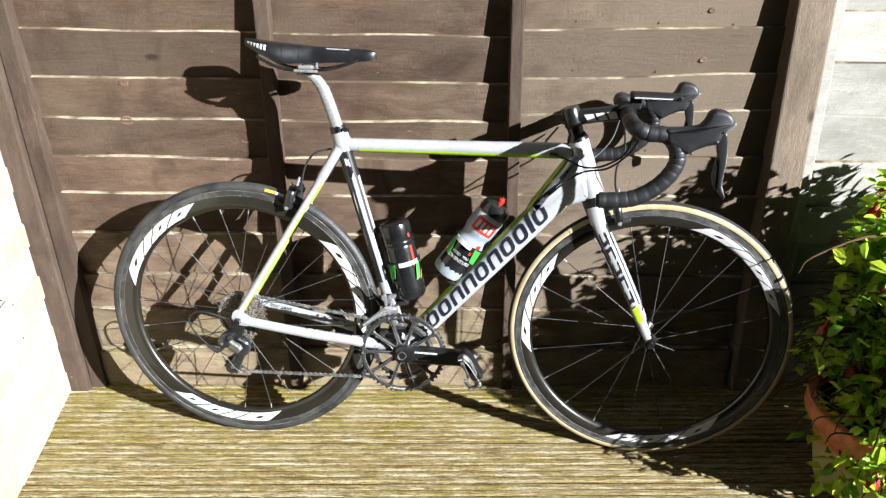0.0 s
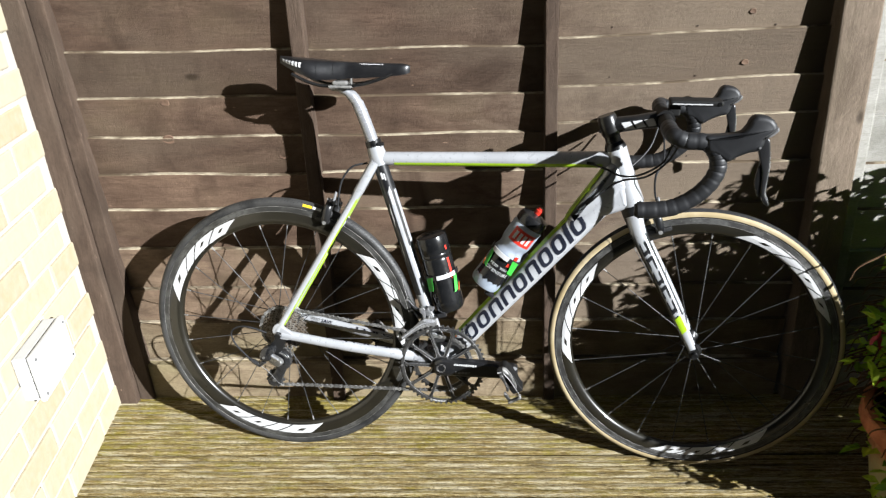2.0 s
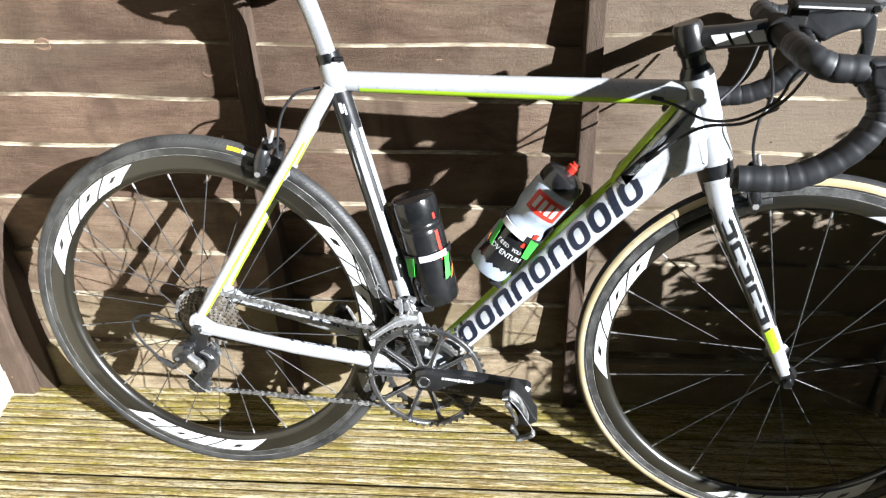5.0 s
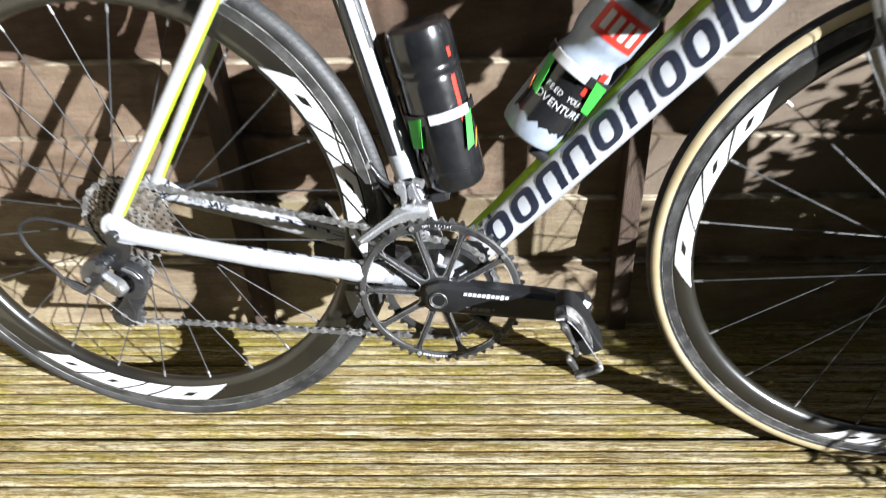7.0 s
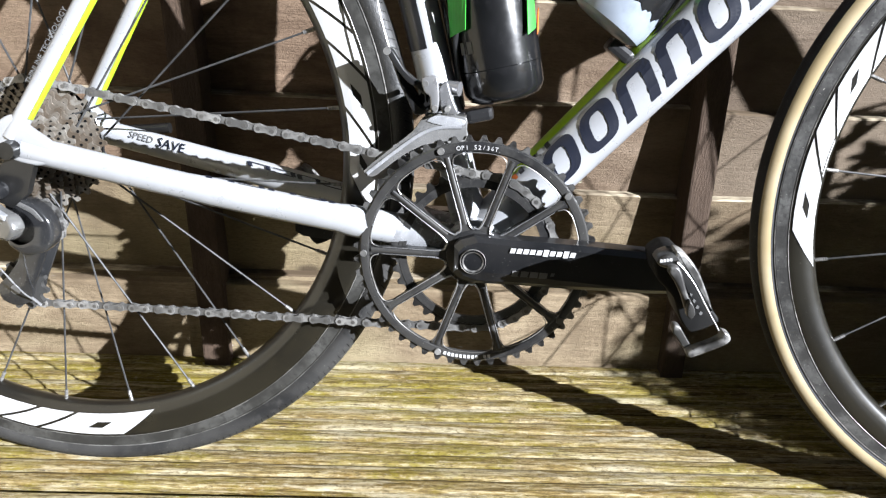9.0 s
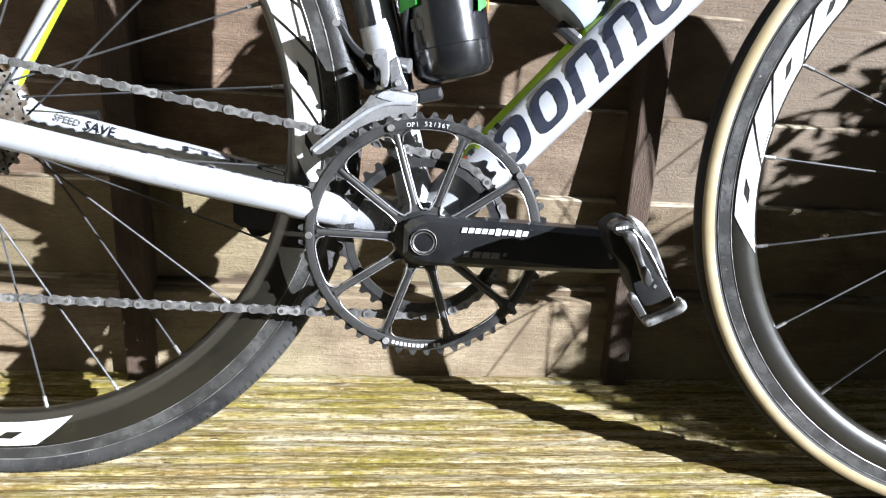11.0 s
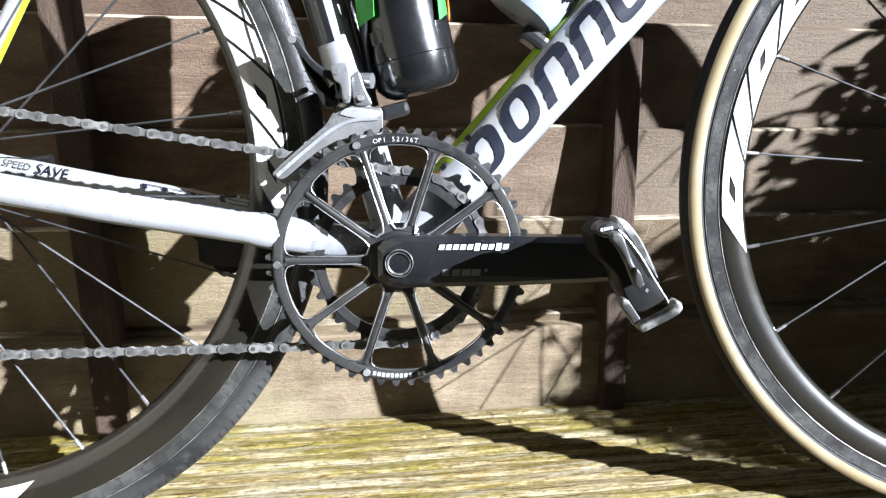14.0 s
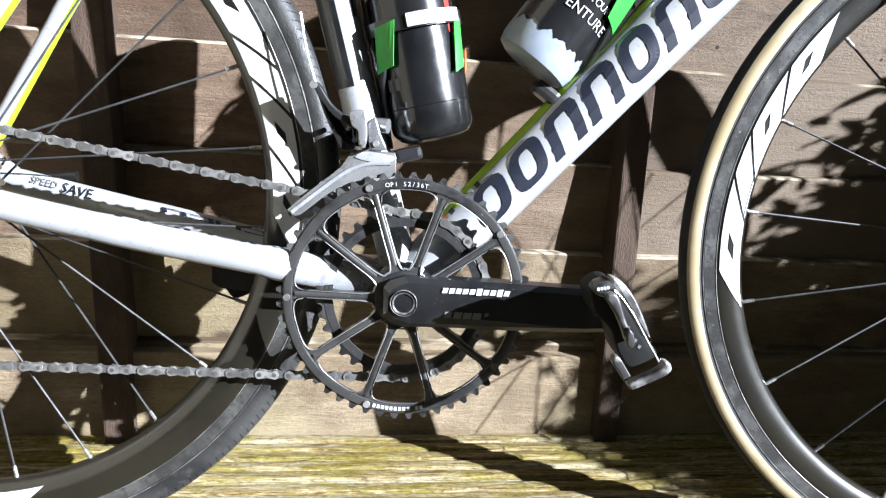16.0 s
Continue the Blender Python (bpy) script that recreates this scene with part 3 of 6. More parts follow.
tagged(deck, "weathered grooved wooden decking with green algae", "deck", kind="structure")


def plank(width, length):
    """A grooved deck board, its length along x from 0, its far edge at y 0."""
    prof = []
    ridges = 7
    pitch = width / ridges
    for k in range(ridges):
        y = -k * pitch
        for f, z in ((0.0, -0.0048), (0.1, -0.0046), (0.19, -0.0008), (0.29, 0.0), (0.72, 0.0), (0.83, -0.0008), (0.92, -0.0046)):
            prof.append((y - f * pitch, z))
    prof.append((-width, -0.0048))
    prof += [(-width, -0.028), (0, -0.028)]
    m, n = len(prof), 40
    vs = []
    for i in range(n + 1):
        x = length * i / n
        vs += [(x, y + 0.0008 * math.sin(3 * x) * (0 if k >= m - 2 else 1), z + 0.0005 * math.sin(5 * x + 40 * y)) for k, (y, z) in enumerate(prof)]
    fs = []
    for i in range(n):
        for k in range(m):
            a, b = i * m + k, i * m + (k + 1) % m
            fs.append((a, b, b + m, a + m))
    fs += [tuple(range(m)), tuple(n * m + k for k in range(m - 1, -1, -1))]
    return vs, fs


# ---- left: pale brick wall of a house ----
WALL = Matrix.Translation((-0.941, 0.0, 0)) @ Matrix.Rotation(radians(7.2), 4, "Z") @ Matrix.Rotation(radians(-2.8), 4, "Y")
wall = solid("wall_west", *box(-0.25, -0.004, -1.1, 0.12, -0.15, 2.6), M_MORTAR, None, at=WALL)
tagged(wall, "sunlit pale yellow brick house wall", "wall", kind="structure")

# unseen wall added across the yard to hold back low sky light
south = solid("wall_south", *box(-4.2, 3.6, -4.6, -4.4, -0.16, 5.2), M_RENDER)
tagged(south, "plain pale unseen wall, added across the yard to block low sky", "wall", kind="structure")

switch_box = new("outdoor_box")
switch_box.matrix_basis = WALL
tagged(switch_box, "white plastic weatherproof box fixed to the brick wall", "utility box")
solid("housing", *box(0.0, 0.03, -0.467, -0.29, 0.328, 0.434, 0.003), M_PLASTIC, switch_box)
solid("gasket", *box(0.0302, 0.0335, -0.462, -0.295, 0.333, 0.429), M_RUBBER, switch_box)
solid("cover", *box(0.0337, 0.046, -0.471, -0.286, 0.324, 0.438, 0.004), M_PLASTIC, switch_box)
for y in (-0.458, -0.299):
    for z in (0.337, 0.425):
        solid("screw", *tube([(0.0455, y, z), (0.0472, y, z)], 0.0035, 8), M_GREY, switch_box)

# ---- the bicycle: local x forward, y away from the drive side, z up in its own plane ----
E1 = Vector((0.9958, -0.0918, 0.0))
NRM = Vector((-0.0913, -0.9908, 0.1002))
E3 = E1.cross(-NRM).normalized()
BIKE = Matrix(((E1.x, -NRM.x, E3.x, 0), (E1.y, -NRM.y, E3.y, -0.2347), (E1.z, -NRM.z, E3.z, 0), (0, 0, 0, 1)))
bike = new("road_bicycle")
bike.matrix_basis = BIKE
tagged(bike, "silver-white and lime road racing bicycle leaning against the fence", "bicycle")

BB = Vector((0.003, 0, 0.268))
REAR, FRONT = (-0.393, 0.3365), (0.5945, 0.3365)
SEAT_TOP = Vector((-0.152, 0, 0.8))
HEAD_TOP, HEAD_LOW = Vector((0.388, 0, 0.802)), Vector((0.431, 0, 0.678))
AXIS = (HEAD_TOP - HEAD_LOW).normalized()
STEER = Matrix.Translation(HEAD_LOW) @ Matrix.Rotation(radians(-5.0), 4, AXIS) @ Matrix.Translation(-HEAD_LOW)


def P(name, geo, material, parent=bike, label="", smooth=True, at=None):
    return solid(name, *geo, material, parent, label, smooth, at)


def V(u, y, v):
    return Vector((u, y, v))


# bicycle tubes
TT = [V(-0.14, 0, 0.771), V(0.375, 0, 0.777)]
DT = [V(0.398, 0, 0.722), V(0.016, 0, 0.283)]
ST = [V(0.001, 0, 0.275), SEAT_TOP]
R_TT, R_DT = (0.0155, 0.0185), (0.0335, 0.0245)
top_tube = P("top_tube", tube([TT[0], TT[0].lerp(TT[1], 0.5), TT[1]], [0.0155, 0.016, 0.0185], 20), M_SILVER)
P("stripe", tube_patch(TT, R_TT, 0.035, 0.5, radians(203), radians(248), ns=6), M_LIME, top_tube, "lime green stripe")
# the down tube deepens and narrows into the head tube
flared = [(0.021, 0.0425), (0.0232, 0.0405), (0.0252, 0.0388), (0.027, 0.0368), (0.0283, 0.035), (0.0288, 0.0341), (0.0289, 0.0335), (0.0287, 0.0329)]
down_tube = P("down_tube", tube(smooth_path([DT[0] + (DT[0] - DT[1]) * 0.033, DT[0], DT[0].lerp(DT[1], 0.12), DT[0].lerp(DT[1], 0.5), DT[1]], 4), flared + [(0.88 * r0, r0) for r0 in [0.0324 - 0.0034 * k / 4 for k in range(4)] + [0.029 - 0.0045 * k / 4 for k in range(5)]], 24), M_SILVER)
P("stripe", tube_patch(DT, R_DT, 0.06, 0.535, radians(238), radians(276), flat=0.88, ns=8), M_LIME, down_tube, "lime green stripe")
seat_tube = P("seat_tube", tube([ST[0], ST[1]], [0.0165, 0.0165], 18), M_SILVER)
for s0, s1, a0, a1 in ((0.44, 0.503, 93, 267), (0.175, 0.44, 96, 179), (0.3, 0.44, 212, 234), (0.23, 0.3, 222, 236)):
    P("panel", tube_patch(ST, 0.0165, s0, s1, radians(a0), radians(a1), lift=0.0006, ns=6, na=10), M_BLACKP, seat_tube, "gloss black painted panel")
for k, (s0, s1, a0, a1, sk) in enumerate(((0.47, 0.486, 168, 186, 0.0), (0.466, 0.483, 190, 200, 0.0), (0.41, 0.445, 186, 206, 0.014), (0.36, 0.4, 150, 162, 0.02), (0.27, 0.31, 140, 150, 0.02))):
    P("mark", tube_patch(ST, 0.0165, s0, s1, radians(a0), radians(a1), lift=0.0011, skew=sk), M_WHITE, seat_tube)
P("head_tube", tube([HEAD_LOW, HEAD_LOW.lerp(HEAD_TOP, 0.3), HEAD_LOW.lerp(HEAD_TOP, 0.7), HEAD_TOP], [0.029, 0.0262, 0.0245, 0.024], 24), M_SILVER)
P("gusset", rounded([(0.29, 0.64), (0.302, 0.663), (0.332, 0.708), (0.358, 0.745), (0.37, 0.768), (0.395, 0.77), (0.42, 0.71), (0.425, 0.675), (0.4, 0.66), (0.35, 0.645)], -0.0278, 0.0278, 0.016, 4), M_SILVER)
P("stripe", tube(smooth_path([V(0.2885, 0, 0.6425), V(0.302, 0, 0.6645), V(0.332, 0, 0.7095), V(0.357, 0, 0.7455), V(0.3635, 0, 0.7565)], 4), [(0.0195, 0.003)] * 17, 12), M_LIME, down_tube, "lime green stripe")
P("seat_lug", tube([SEAT_TOP + (SEAT_TOP - BB).normalized() * -0.045, SEAT_TOP + (SEAT_TOP - BB).normalized() * -0.02, SEAT_TOP], [0.019, 0.0205, 0.0185], 18), M_SILVER)
P("bottom_bracket", revolve([(0.0, -0.037), (0.024, -0.037), (0.0255, -0.03), (0.0255, 0.03), (0.024, 0.037), (0, 0.037)], (BB.x, BB.z), 32), M_SILVER)
P("bracket_shell", revolve([(0.0258, -0.029), (0.029, -0.025), (0.029, 0.025), (0.0258, 0.029)], (BB.x, BB.z), 32), M_SILVER)
for side in (-1, 1):
    stay = P("seat_stay", tube(smooth_path([V(-0.15, side * 0.012, 0.765), V(-0.2, side * 0.024, 0.68), V(-0.304, side * 0.042, 0.508), V(-0.398, side * 0.058, 0.352)], 6), [0.0115] * 6 + [0.0085] * 7 + [0.008] * 6, 14), M_SILVER)
    a, b = V(-0.2015, side * 0.0245, 0.68), V(-0.398, side * 0.058, 0.352)
    P("stripe", tube_patch([a, b], (0.0092, 0.0085), -0.05, 0.36, radians(95), radians(130), ns=8), M_LIME, stay, "lime green stripe")
    P("chain_stay", tube(smooth_path([V(-0.07, side * 0.0245, 0.284), V(-0.12, side * 0.036, 0.294), V(-0.25, side * 0.05, 0.317), V(-0.388, side * 0.057, 0.343)], 6), [(0.0115, 0.0148)] * 6 + [(0.0105, 0.013)] * 6 + [(0.0095, 0.012)] * 6 + [(0.009, 0.012)], 16), M_SILVER)
    for k, u in enumerate((-0.1, -0.125, -0.15, -0.175, -0.2)):
        a, b = V(-0.12, side * 0.0362, 0.294), V(-0.25, side * 0.05, 0.317)
        s0, a0, lift = (-0.014 + 0.027 * k, 263, 0.0012) if side < 0 else (-0.02 + 0.026 * k, 222, 0.0012)
        for d0, d1, q0, q1 in ((0.0, 0.024, 11, 15), (0.0, 0.005, -6, 12), (0.002 if k % 2 else 0.019, 0.022 if k % 2 else 0.024, -8, -4 if k % 2 else 12)):
            P("mark", tube_patch([a, b], (0.0128, 0.0118), s0 + d0, s0 + d1, radians(a0 + q0), radians(a0 + q1), lift, 0.92, 2, 3, 0.003), M_NAVY)
    P("dropout", rounded([(-0.406, 0.366), (-0.394, 0.372), (-0.381, 0.362), (-0.366, 0.352), (-0.358, 0.344), (-0.362, 0.333), (-0.376, 0.329), (-0.394, 0.332), (-0.406, 0.34), (-0.411, 0.352)], side * 0.0525, side * 0.064, 0.003), M_SILVER)
    if side < 0:
        P("hanger", plate([(-0.398, 0.34), (-0.378, 0.33), (-0.387, 0.304), (-0.402, 0.29), (-0.416, 0.296), (-0.416, 0.318)], -0.0635, -0.056), M_ANOD)
for side in (-1, 1):
    P("stay_socket", tube([V(-0.0702, side * 0.0245, 0.284), V(-0.03, side * 0.018, 0.275), V(0.0, side * 0.016, 0.27)], [(0.0115, 0.0149), (0.0115, 0.0165), (0.0115, 0.018)], 18), M_POLISHED)
P("bridge", tube([V(-0.232, -0.03, 0.62), V(-0.232, 0.03, 0.62)], 0.007, 12), M_SILVER)
P("skewer", tube([V(-0.395, -0.074, 0.343), V(-0.395, -0.062, 0.343)], [0.0075, 0.0085], 16), M_ANOD)
P("skewer_lever", tube(smooth_path([V(-0.393, 0.085, 0.3355), V(-0.37, 0.092, 0.337), V(-0.325, 0.094, 0.342)], 4), [0.007] * 4 + [0.0055] * 5, 10), M_ANOD)
lettering("words", "THINLINE TECHNOLOGY", 0.0062, facing((-0.3575, -0.0602, 0.43), (0.495, 0.1, 0.87), (0, -1, 0.05)), M_GREY, bike)
lettering("words", "SPEED", 0.0095, facing((-0.334, 0.0454, 0.3392), (0.97, -0.05, -0.186), (0, -1, 0.45)), M_GREY, bike)
lettering("words", "SAVE", 0.0132, facing((-0.3035, 0.0437, 0.3332), (0.97, -0.05, -0.186), (0, -1, 0.45)), M_NAVY, bike)

# plain dark slanted blocks run up the down tube where its maker's name is
L_DT = (DT[1] - DT[0]).length


def tube_glyph(kind, s, w):
    """One slanted block: s and w along the tube from its low end; a rounded ring, an arch, or a plain bar."""
    c, h = radians(187), radians(37)
    a, b = Vector(DT[0]), Vector(DT[1])
    t = (b - a).normalized()
    _, fr = frames_along([a, b])
    side, up = fr[0]

    def at(x, y):
        # x along from 0 to 1, y across from -1 to 1
        d = L_DT - (s + w * x + 0.0065 * y)
        ang = c + h * y
        r = R_DT[0] + (R_DT[1] - R_DT[0]) * d / L_DT + 0.0007
        return a + t * d + side * (r * 0.88 * math.cos(ang)) + up * (r * math.sin(ang))

    vs, fs = [], []
    if kind == "bar":
        for k in range(7):
            y = -1 + 2.7 * k / 6
            vs += [at(0, y), at(0.5, y), at(1, y)]
        for k in range(6):
            fs += [(3 * k, 3 * k + 1, 3 * k + 4, 3 * k + 3), (3 * k + 1, 3 * k + 2, 3 * k + 5, 3 * k + 4)]
        return vs, fs
    if kind == "arch":
        # two legs under a rounded crossing
        outer = [(0.0, -1.0), (0.0, -0.4), (0.0, 0.3), (0.02, 0.72), (0.14, 0.97), (0.4, 1.0), (0.7, 1.0), (0.9, 0.93), (1.0, 0.62), (1.0, 0.3), (1.0, -0.4), (1.0, -1.0)]
        inner = [(0.28, -1.0), (0.28, -0.4), (0.28, 0.25), (0.29, 0.5), (0.34, 0.58), (0.45, 0.6), (0.6, 0.6), (0.69, 0.57), (0.72, 0.45), (0.72, 0.25), (0.72, -0.4), (0.72, -1.0)]
        for (ox, oy), (ix, iy) in zip(outer, inner):
            vs += [at(ox, oy), at((ox + ix) / 2, (oy + iy) / 2), at(ix, iy)]
        for k in range(len(outer) - 1):
            for i in range(2):
                fs.append((3 * k + i, 3 * k + i + 1, 3 * k + i + 4, 3 * k + i + 3))
        return vs, fs
    n = 40
    for k in range(n):
        q = 2 * math.pi * k / n
        cx, cy = math.cos(q), math.sin(q)
        e = (abs(cx) ** 3.2 + abs(cy) ** 3.2) ** (-1 / 3.2)
        ox, oy = cx * e, cy * e
        vs += [at(0.5 + 0.5 * ox, oy), at(0.5 + 0.36 * ox, 0.8 * oy), at(0.5 + 0.22 * ox, 0.62 * oy)]
    for k in range(n):
        j = (k + 1) % n
        for i in range(2):
            fs.append((3 * k + i, 3 * k + i + 1, 3 * j + i + 1, 3 * j + i))
    return vs, fs


run, s = ("ring", "ring", "arch", "arch", "ring", "arch", "ring", "ring", "bar", "ring"), 0.074
for kind in run:
    w = 0.013 if kind == "bar" else 0.0366
    P("lettering_block", tube_glyph(kind, s, w), M_NAVY, down_tube, smooth=False)
    s += w + 0.0066
for k, mt in enumerate((M_ORANGE, M_BLACKP, M_LIME, M_BLACKP, M_WHITE, M_BLACKP)):
    P("tick", tube_patch(DT, R_DT, L_DT - 0.055 - 0.008 * k, L_DT - 0.05 - 0.008 * k, radians(226), radians(240), 0.0006, 0.88, 1, 2), mt, down_tube)

# wheels


def wheel(name, centre, r_in, track, tan, n_spokes, first, crossed, decals, at=None):
    cu, cv = centre
    prof = [(r_in, -0.0), (r_in + 0.0015, -0.006), (r_in + 0.006, -0.0105), (r_in + 0.016, -0.0128), (0.301, -0.0125), (0.3045, -0.0122), (0.3055, -0.0118), (0.3165, -0.0113), (0.3172, -0.01), (0.313, -0.006)]
    full = prof + [(r, -y) for r, y in reversed(prof[1:])]
    rim = P(name, revolve(full, centre, 160, True), M_CARBON, bike, at=at)
    for sgn in (-1, 1):
        P("brake_track", revolve([(0.3058, sgn * 0.0121), (0.3162, sgn * 0.0116)], centre, 160), track, rim)
    ring = [(0.324 + 0.0125 * math.cos(a), 0.0126 * math.sin(a)) for a in [2 * math.pi * k / 28 for k in range(28)]]
    P("tyre", revolve(ring, centre, 160, True), M_TREAD if tan else M_RUBBER, rim)
    P("rim_lip", revolve([(0.3166, -0.0112), (0.3169, -0.0121), (0.3174, -0.0121), (0.3178, -0.011)], centre, 160), M_LIP, rim)
    P("track_groove", revolve([(0.3049, -0.01235), (0.3053, -0.01262), (0.3057, -0.01235)], centre, 160), M_LIP, rim)
    if not tan:
        # short slanted dark slivers laid on the tread's shoulder, painting the shade in its cuts
        slivers = []
        for k in range(260):
            a = 2 * math.pi * k / 260
            rows = []
            for f in (0.0, 0.5, 1.0):
                q = radians(28 + 34 * f)
                for w in (-0.0009, 0.0009):
                    b = a + 0.012 * f + w
                    r = 0.324 + 0.01275 * math.cos(q)
                    rows.append((cu + r * math.cos(b), -0.01285 * math.sin(q), cv + r * math.sin(b)))
            slivers.append((rows, [(0, 1, 3, 2), (2, 3, 5, 4)]))
        P("tread_cuts", join(*slivers), M_HOLE_SHADE, rim, smooth=False)
    if tan:
        for sgn in (-1, 1):
            P("sidewall", revolve([(0.324 + 0.0129 * math.cos(a), sgn * 0.013 * math.sin(a)) for a in [radians(d) for d in (53, 63, 74, 85, 95, 105)]], centre, 160), M_TAN, rim, "tan rubber sidewall")
    else:
        for k in range(2):
            P("tyre_label", revolve_arc([(0.324 + 0.0129 * math.cos(a), -0.013 * math.sin(a)) for a in (0.95, 1.2, 1.45)], centre, *((radians(74.5), radians(78.5)) if k == 0 else (radians(70.5), radians(74.2)))), M_YELLOW if k == 0 else M_WHITE, rim)
    hub_w = 0.034 if tan else 0.03
    P("hub", revolve([(0.0, -0.05), (0.009, -0.05), (0.009, -hub_w - 0.004), (0.02, -hub_w), (0.02, -hub_w + 0.004), (0.012, -0.022), (0.011, 0.0), (0.012, 0.022), (0.021, hub_w - 0.004), (0.021, hub_w), (0.009, hub_w + 0.004), (0.009, 0.05), (0, 0.05)], centre, 28), M_ANOD, rim)
    geo = tube([(0, 0, 0), (1, 0, 0)], 0.001, 6, False)
    nip = tube([(0, 0, 0), (1, 0, 0)], 0.0018, 8)
    spoke_mesh = nip_mesh = None
    for k in range(n_spokes):
        a = radians(first + 360 / n_spokes * k)
        sgn = -1 if k % 2 else 1
        b = a + (radians(68) * (1 if k % 4 < 2 else -1) if crossed else 0.0)
        tip = V(cu + (r_in + 0.001) * math.cos(a), 0, cv + (r_in + 0.001) * math.sin(a))
        root = V(cu + 0.0195 * math.cos(b), sgn * (hub_w - 0.002), cv + 0.0195 * math.sin(b))
        d = tip - root
        rot = d.to_track_quat("X", "Z").to_matrix().to_4x4()
        if spoke_mesh is None:
            sp = P("spoke", geo, M_SPOKE, rim)
            np_ = P("nipple", nip, M_STEEL, rim)
            spoke_mesh, nip_mesh = sp.data, np_.data
        else:
            sp, np_ = new("spoke", spoke_mesh), new("nipple", nip_mesh)
            sp.parent = np_.parent = rim
        sp.matrix_basis = Matrix.Translation(root) @ rot @ Matrix.Diagonal((d.length - 0.001, 1, 1, 1))
        np_.matrix_basis = Matrix.Translation(tip - d.normalized() * 0.0115) @ rot @ Matrix.Diagonal((0.0125, 1, 1, 1))
    for a0, a1 in decals:
        for g in range(4):
            P("white_block", rim_glyph(g, a0, a1, r_in, prof, centre), M_WHITE, rim, smooth=False)
    return rim


def revolve_arc(profile, centre, a0, a1, n=8):
    cu, cv = centre
    m = len(profile)
    vs = [(cu + r * math.cos(a0 + (a1 - a0) * k / n), y, cv + r * math.sin(a0 + (a1 - a0) * k / n)) for k in range(n + 1) for r, y in profile]
    fs = [(k * m + i, k * m + i + 1, (k + 1) * m + i + 1, (k + 1) * m + i) for k in range(n) for i in range(m - 1)]
    return vs, fs


def rim_glyph(g, a0, a1, r_in, prof, centre):
    """One slanted white block of a four-block rim print; a0 is where the print starts, running clockwise or not to a1."""
    def y_at(r):
        for (r0, y0), (r1, y1) in zip(prof, prof[1:]):
            if r0 <= r <= r1:
                return y0 + (y1 - y0) * (r - r0) / max(r1 - r0, 1e-6)
        return -0.0125

    ra, rb = r_in + (0.0045 if r_in > 0.275 else 0.0085), 0.3025
    span = a1 - a0
    cells = ((0.0, 0.34), (0.36, 0.5), (0.52, 0.75), (0.77, 1.0))
    c0, c1 = cells[g]
    lots = []

    def quad(f0, f1, t0, t1, skew=0.16):
        vs, fs = [], []
        n, m = 5, 4
        for i in range(n + 1):
            for k in range(m + 1):
                t = t0 + (t1 - t0) * k / m
                f = f0 + (f1 - f0) * i / n + skew * (t - 0.5)
                r = ra + (rb - ra) * t
                a = a0 + span * f
                vs.append((centre[0] + r * math.cos(a), y_at(r) - 0.0006, centre[1] + r * math.sin(a)))
        for i in range(n):
            for k in range(m):
                p = i * (m + 1) + k
                fs.append((p, p + 1, p + m + 2, p + m + 1))
        lots.append((vs, fs))

    if g == 1:
        quad(c0, c1, 0.0, 1.0)
    else:
        w = c1 - c0
        quad(c0, c1, 0.68, 1.0), quad(c0, c1, 0.0, 0.38), quad(c0, c0 + w * 0.4, 0.38, 0.68), quad(c1 - w * 0.42, c1, 0.38, 0.68)
    return join(*lots)


wheel("rear_wheel", REAR, 0.2705, M_TRACK_R, False, 24, 10.6, True, [(radians(a), radians(b)) for a, b in ((163, 114), (43.5, -5), (282.5, 232.5))])
wheel("front_wheel", FRONT, 0.2785, M_TRACK, True, 20, 140.3, False, [(radians(a), radians(b)) for a, b in ((191, 143), (73.5, 20), (310, 260))], at=STEER)

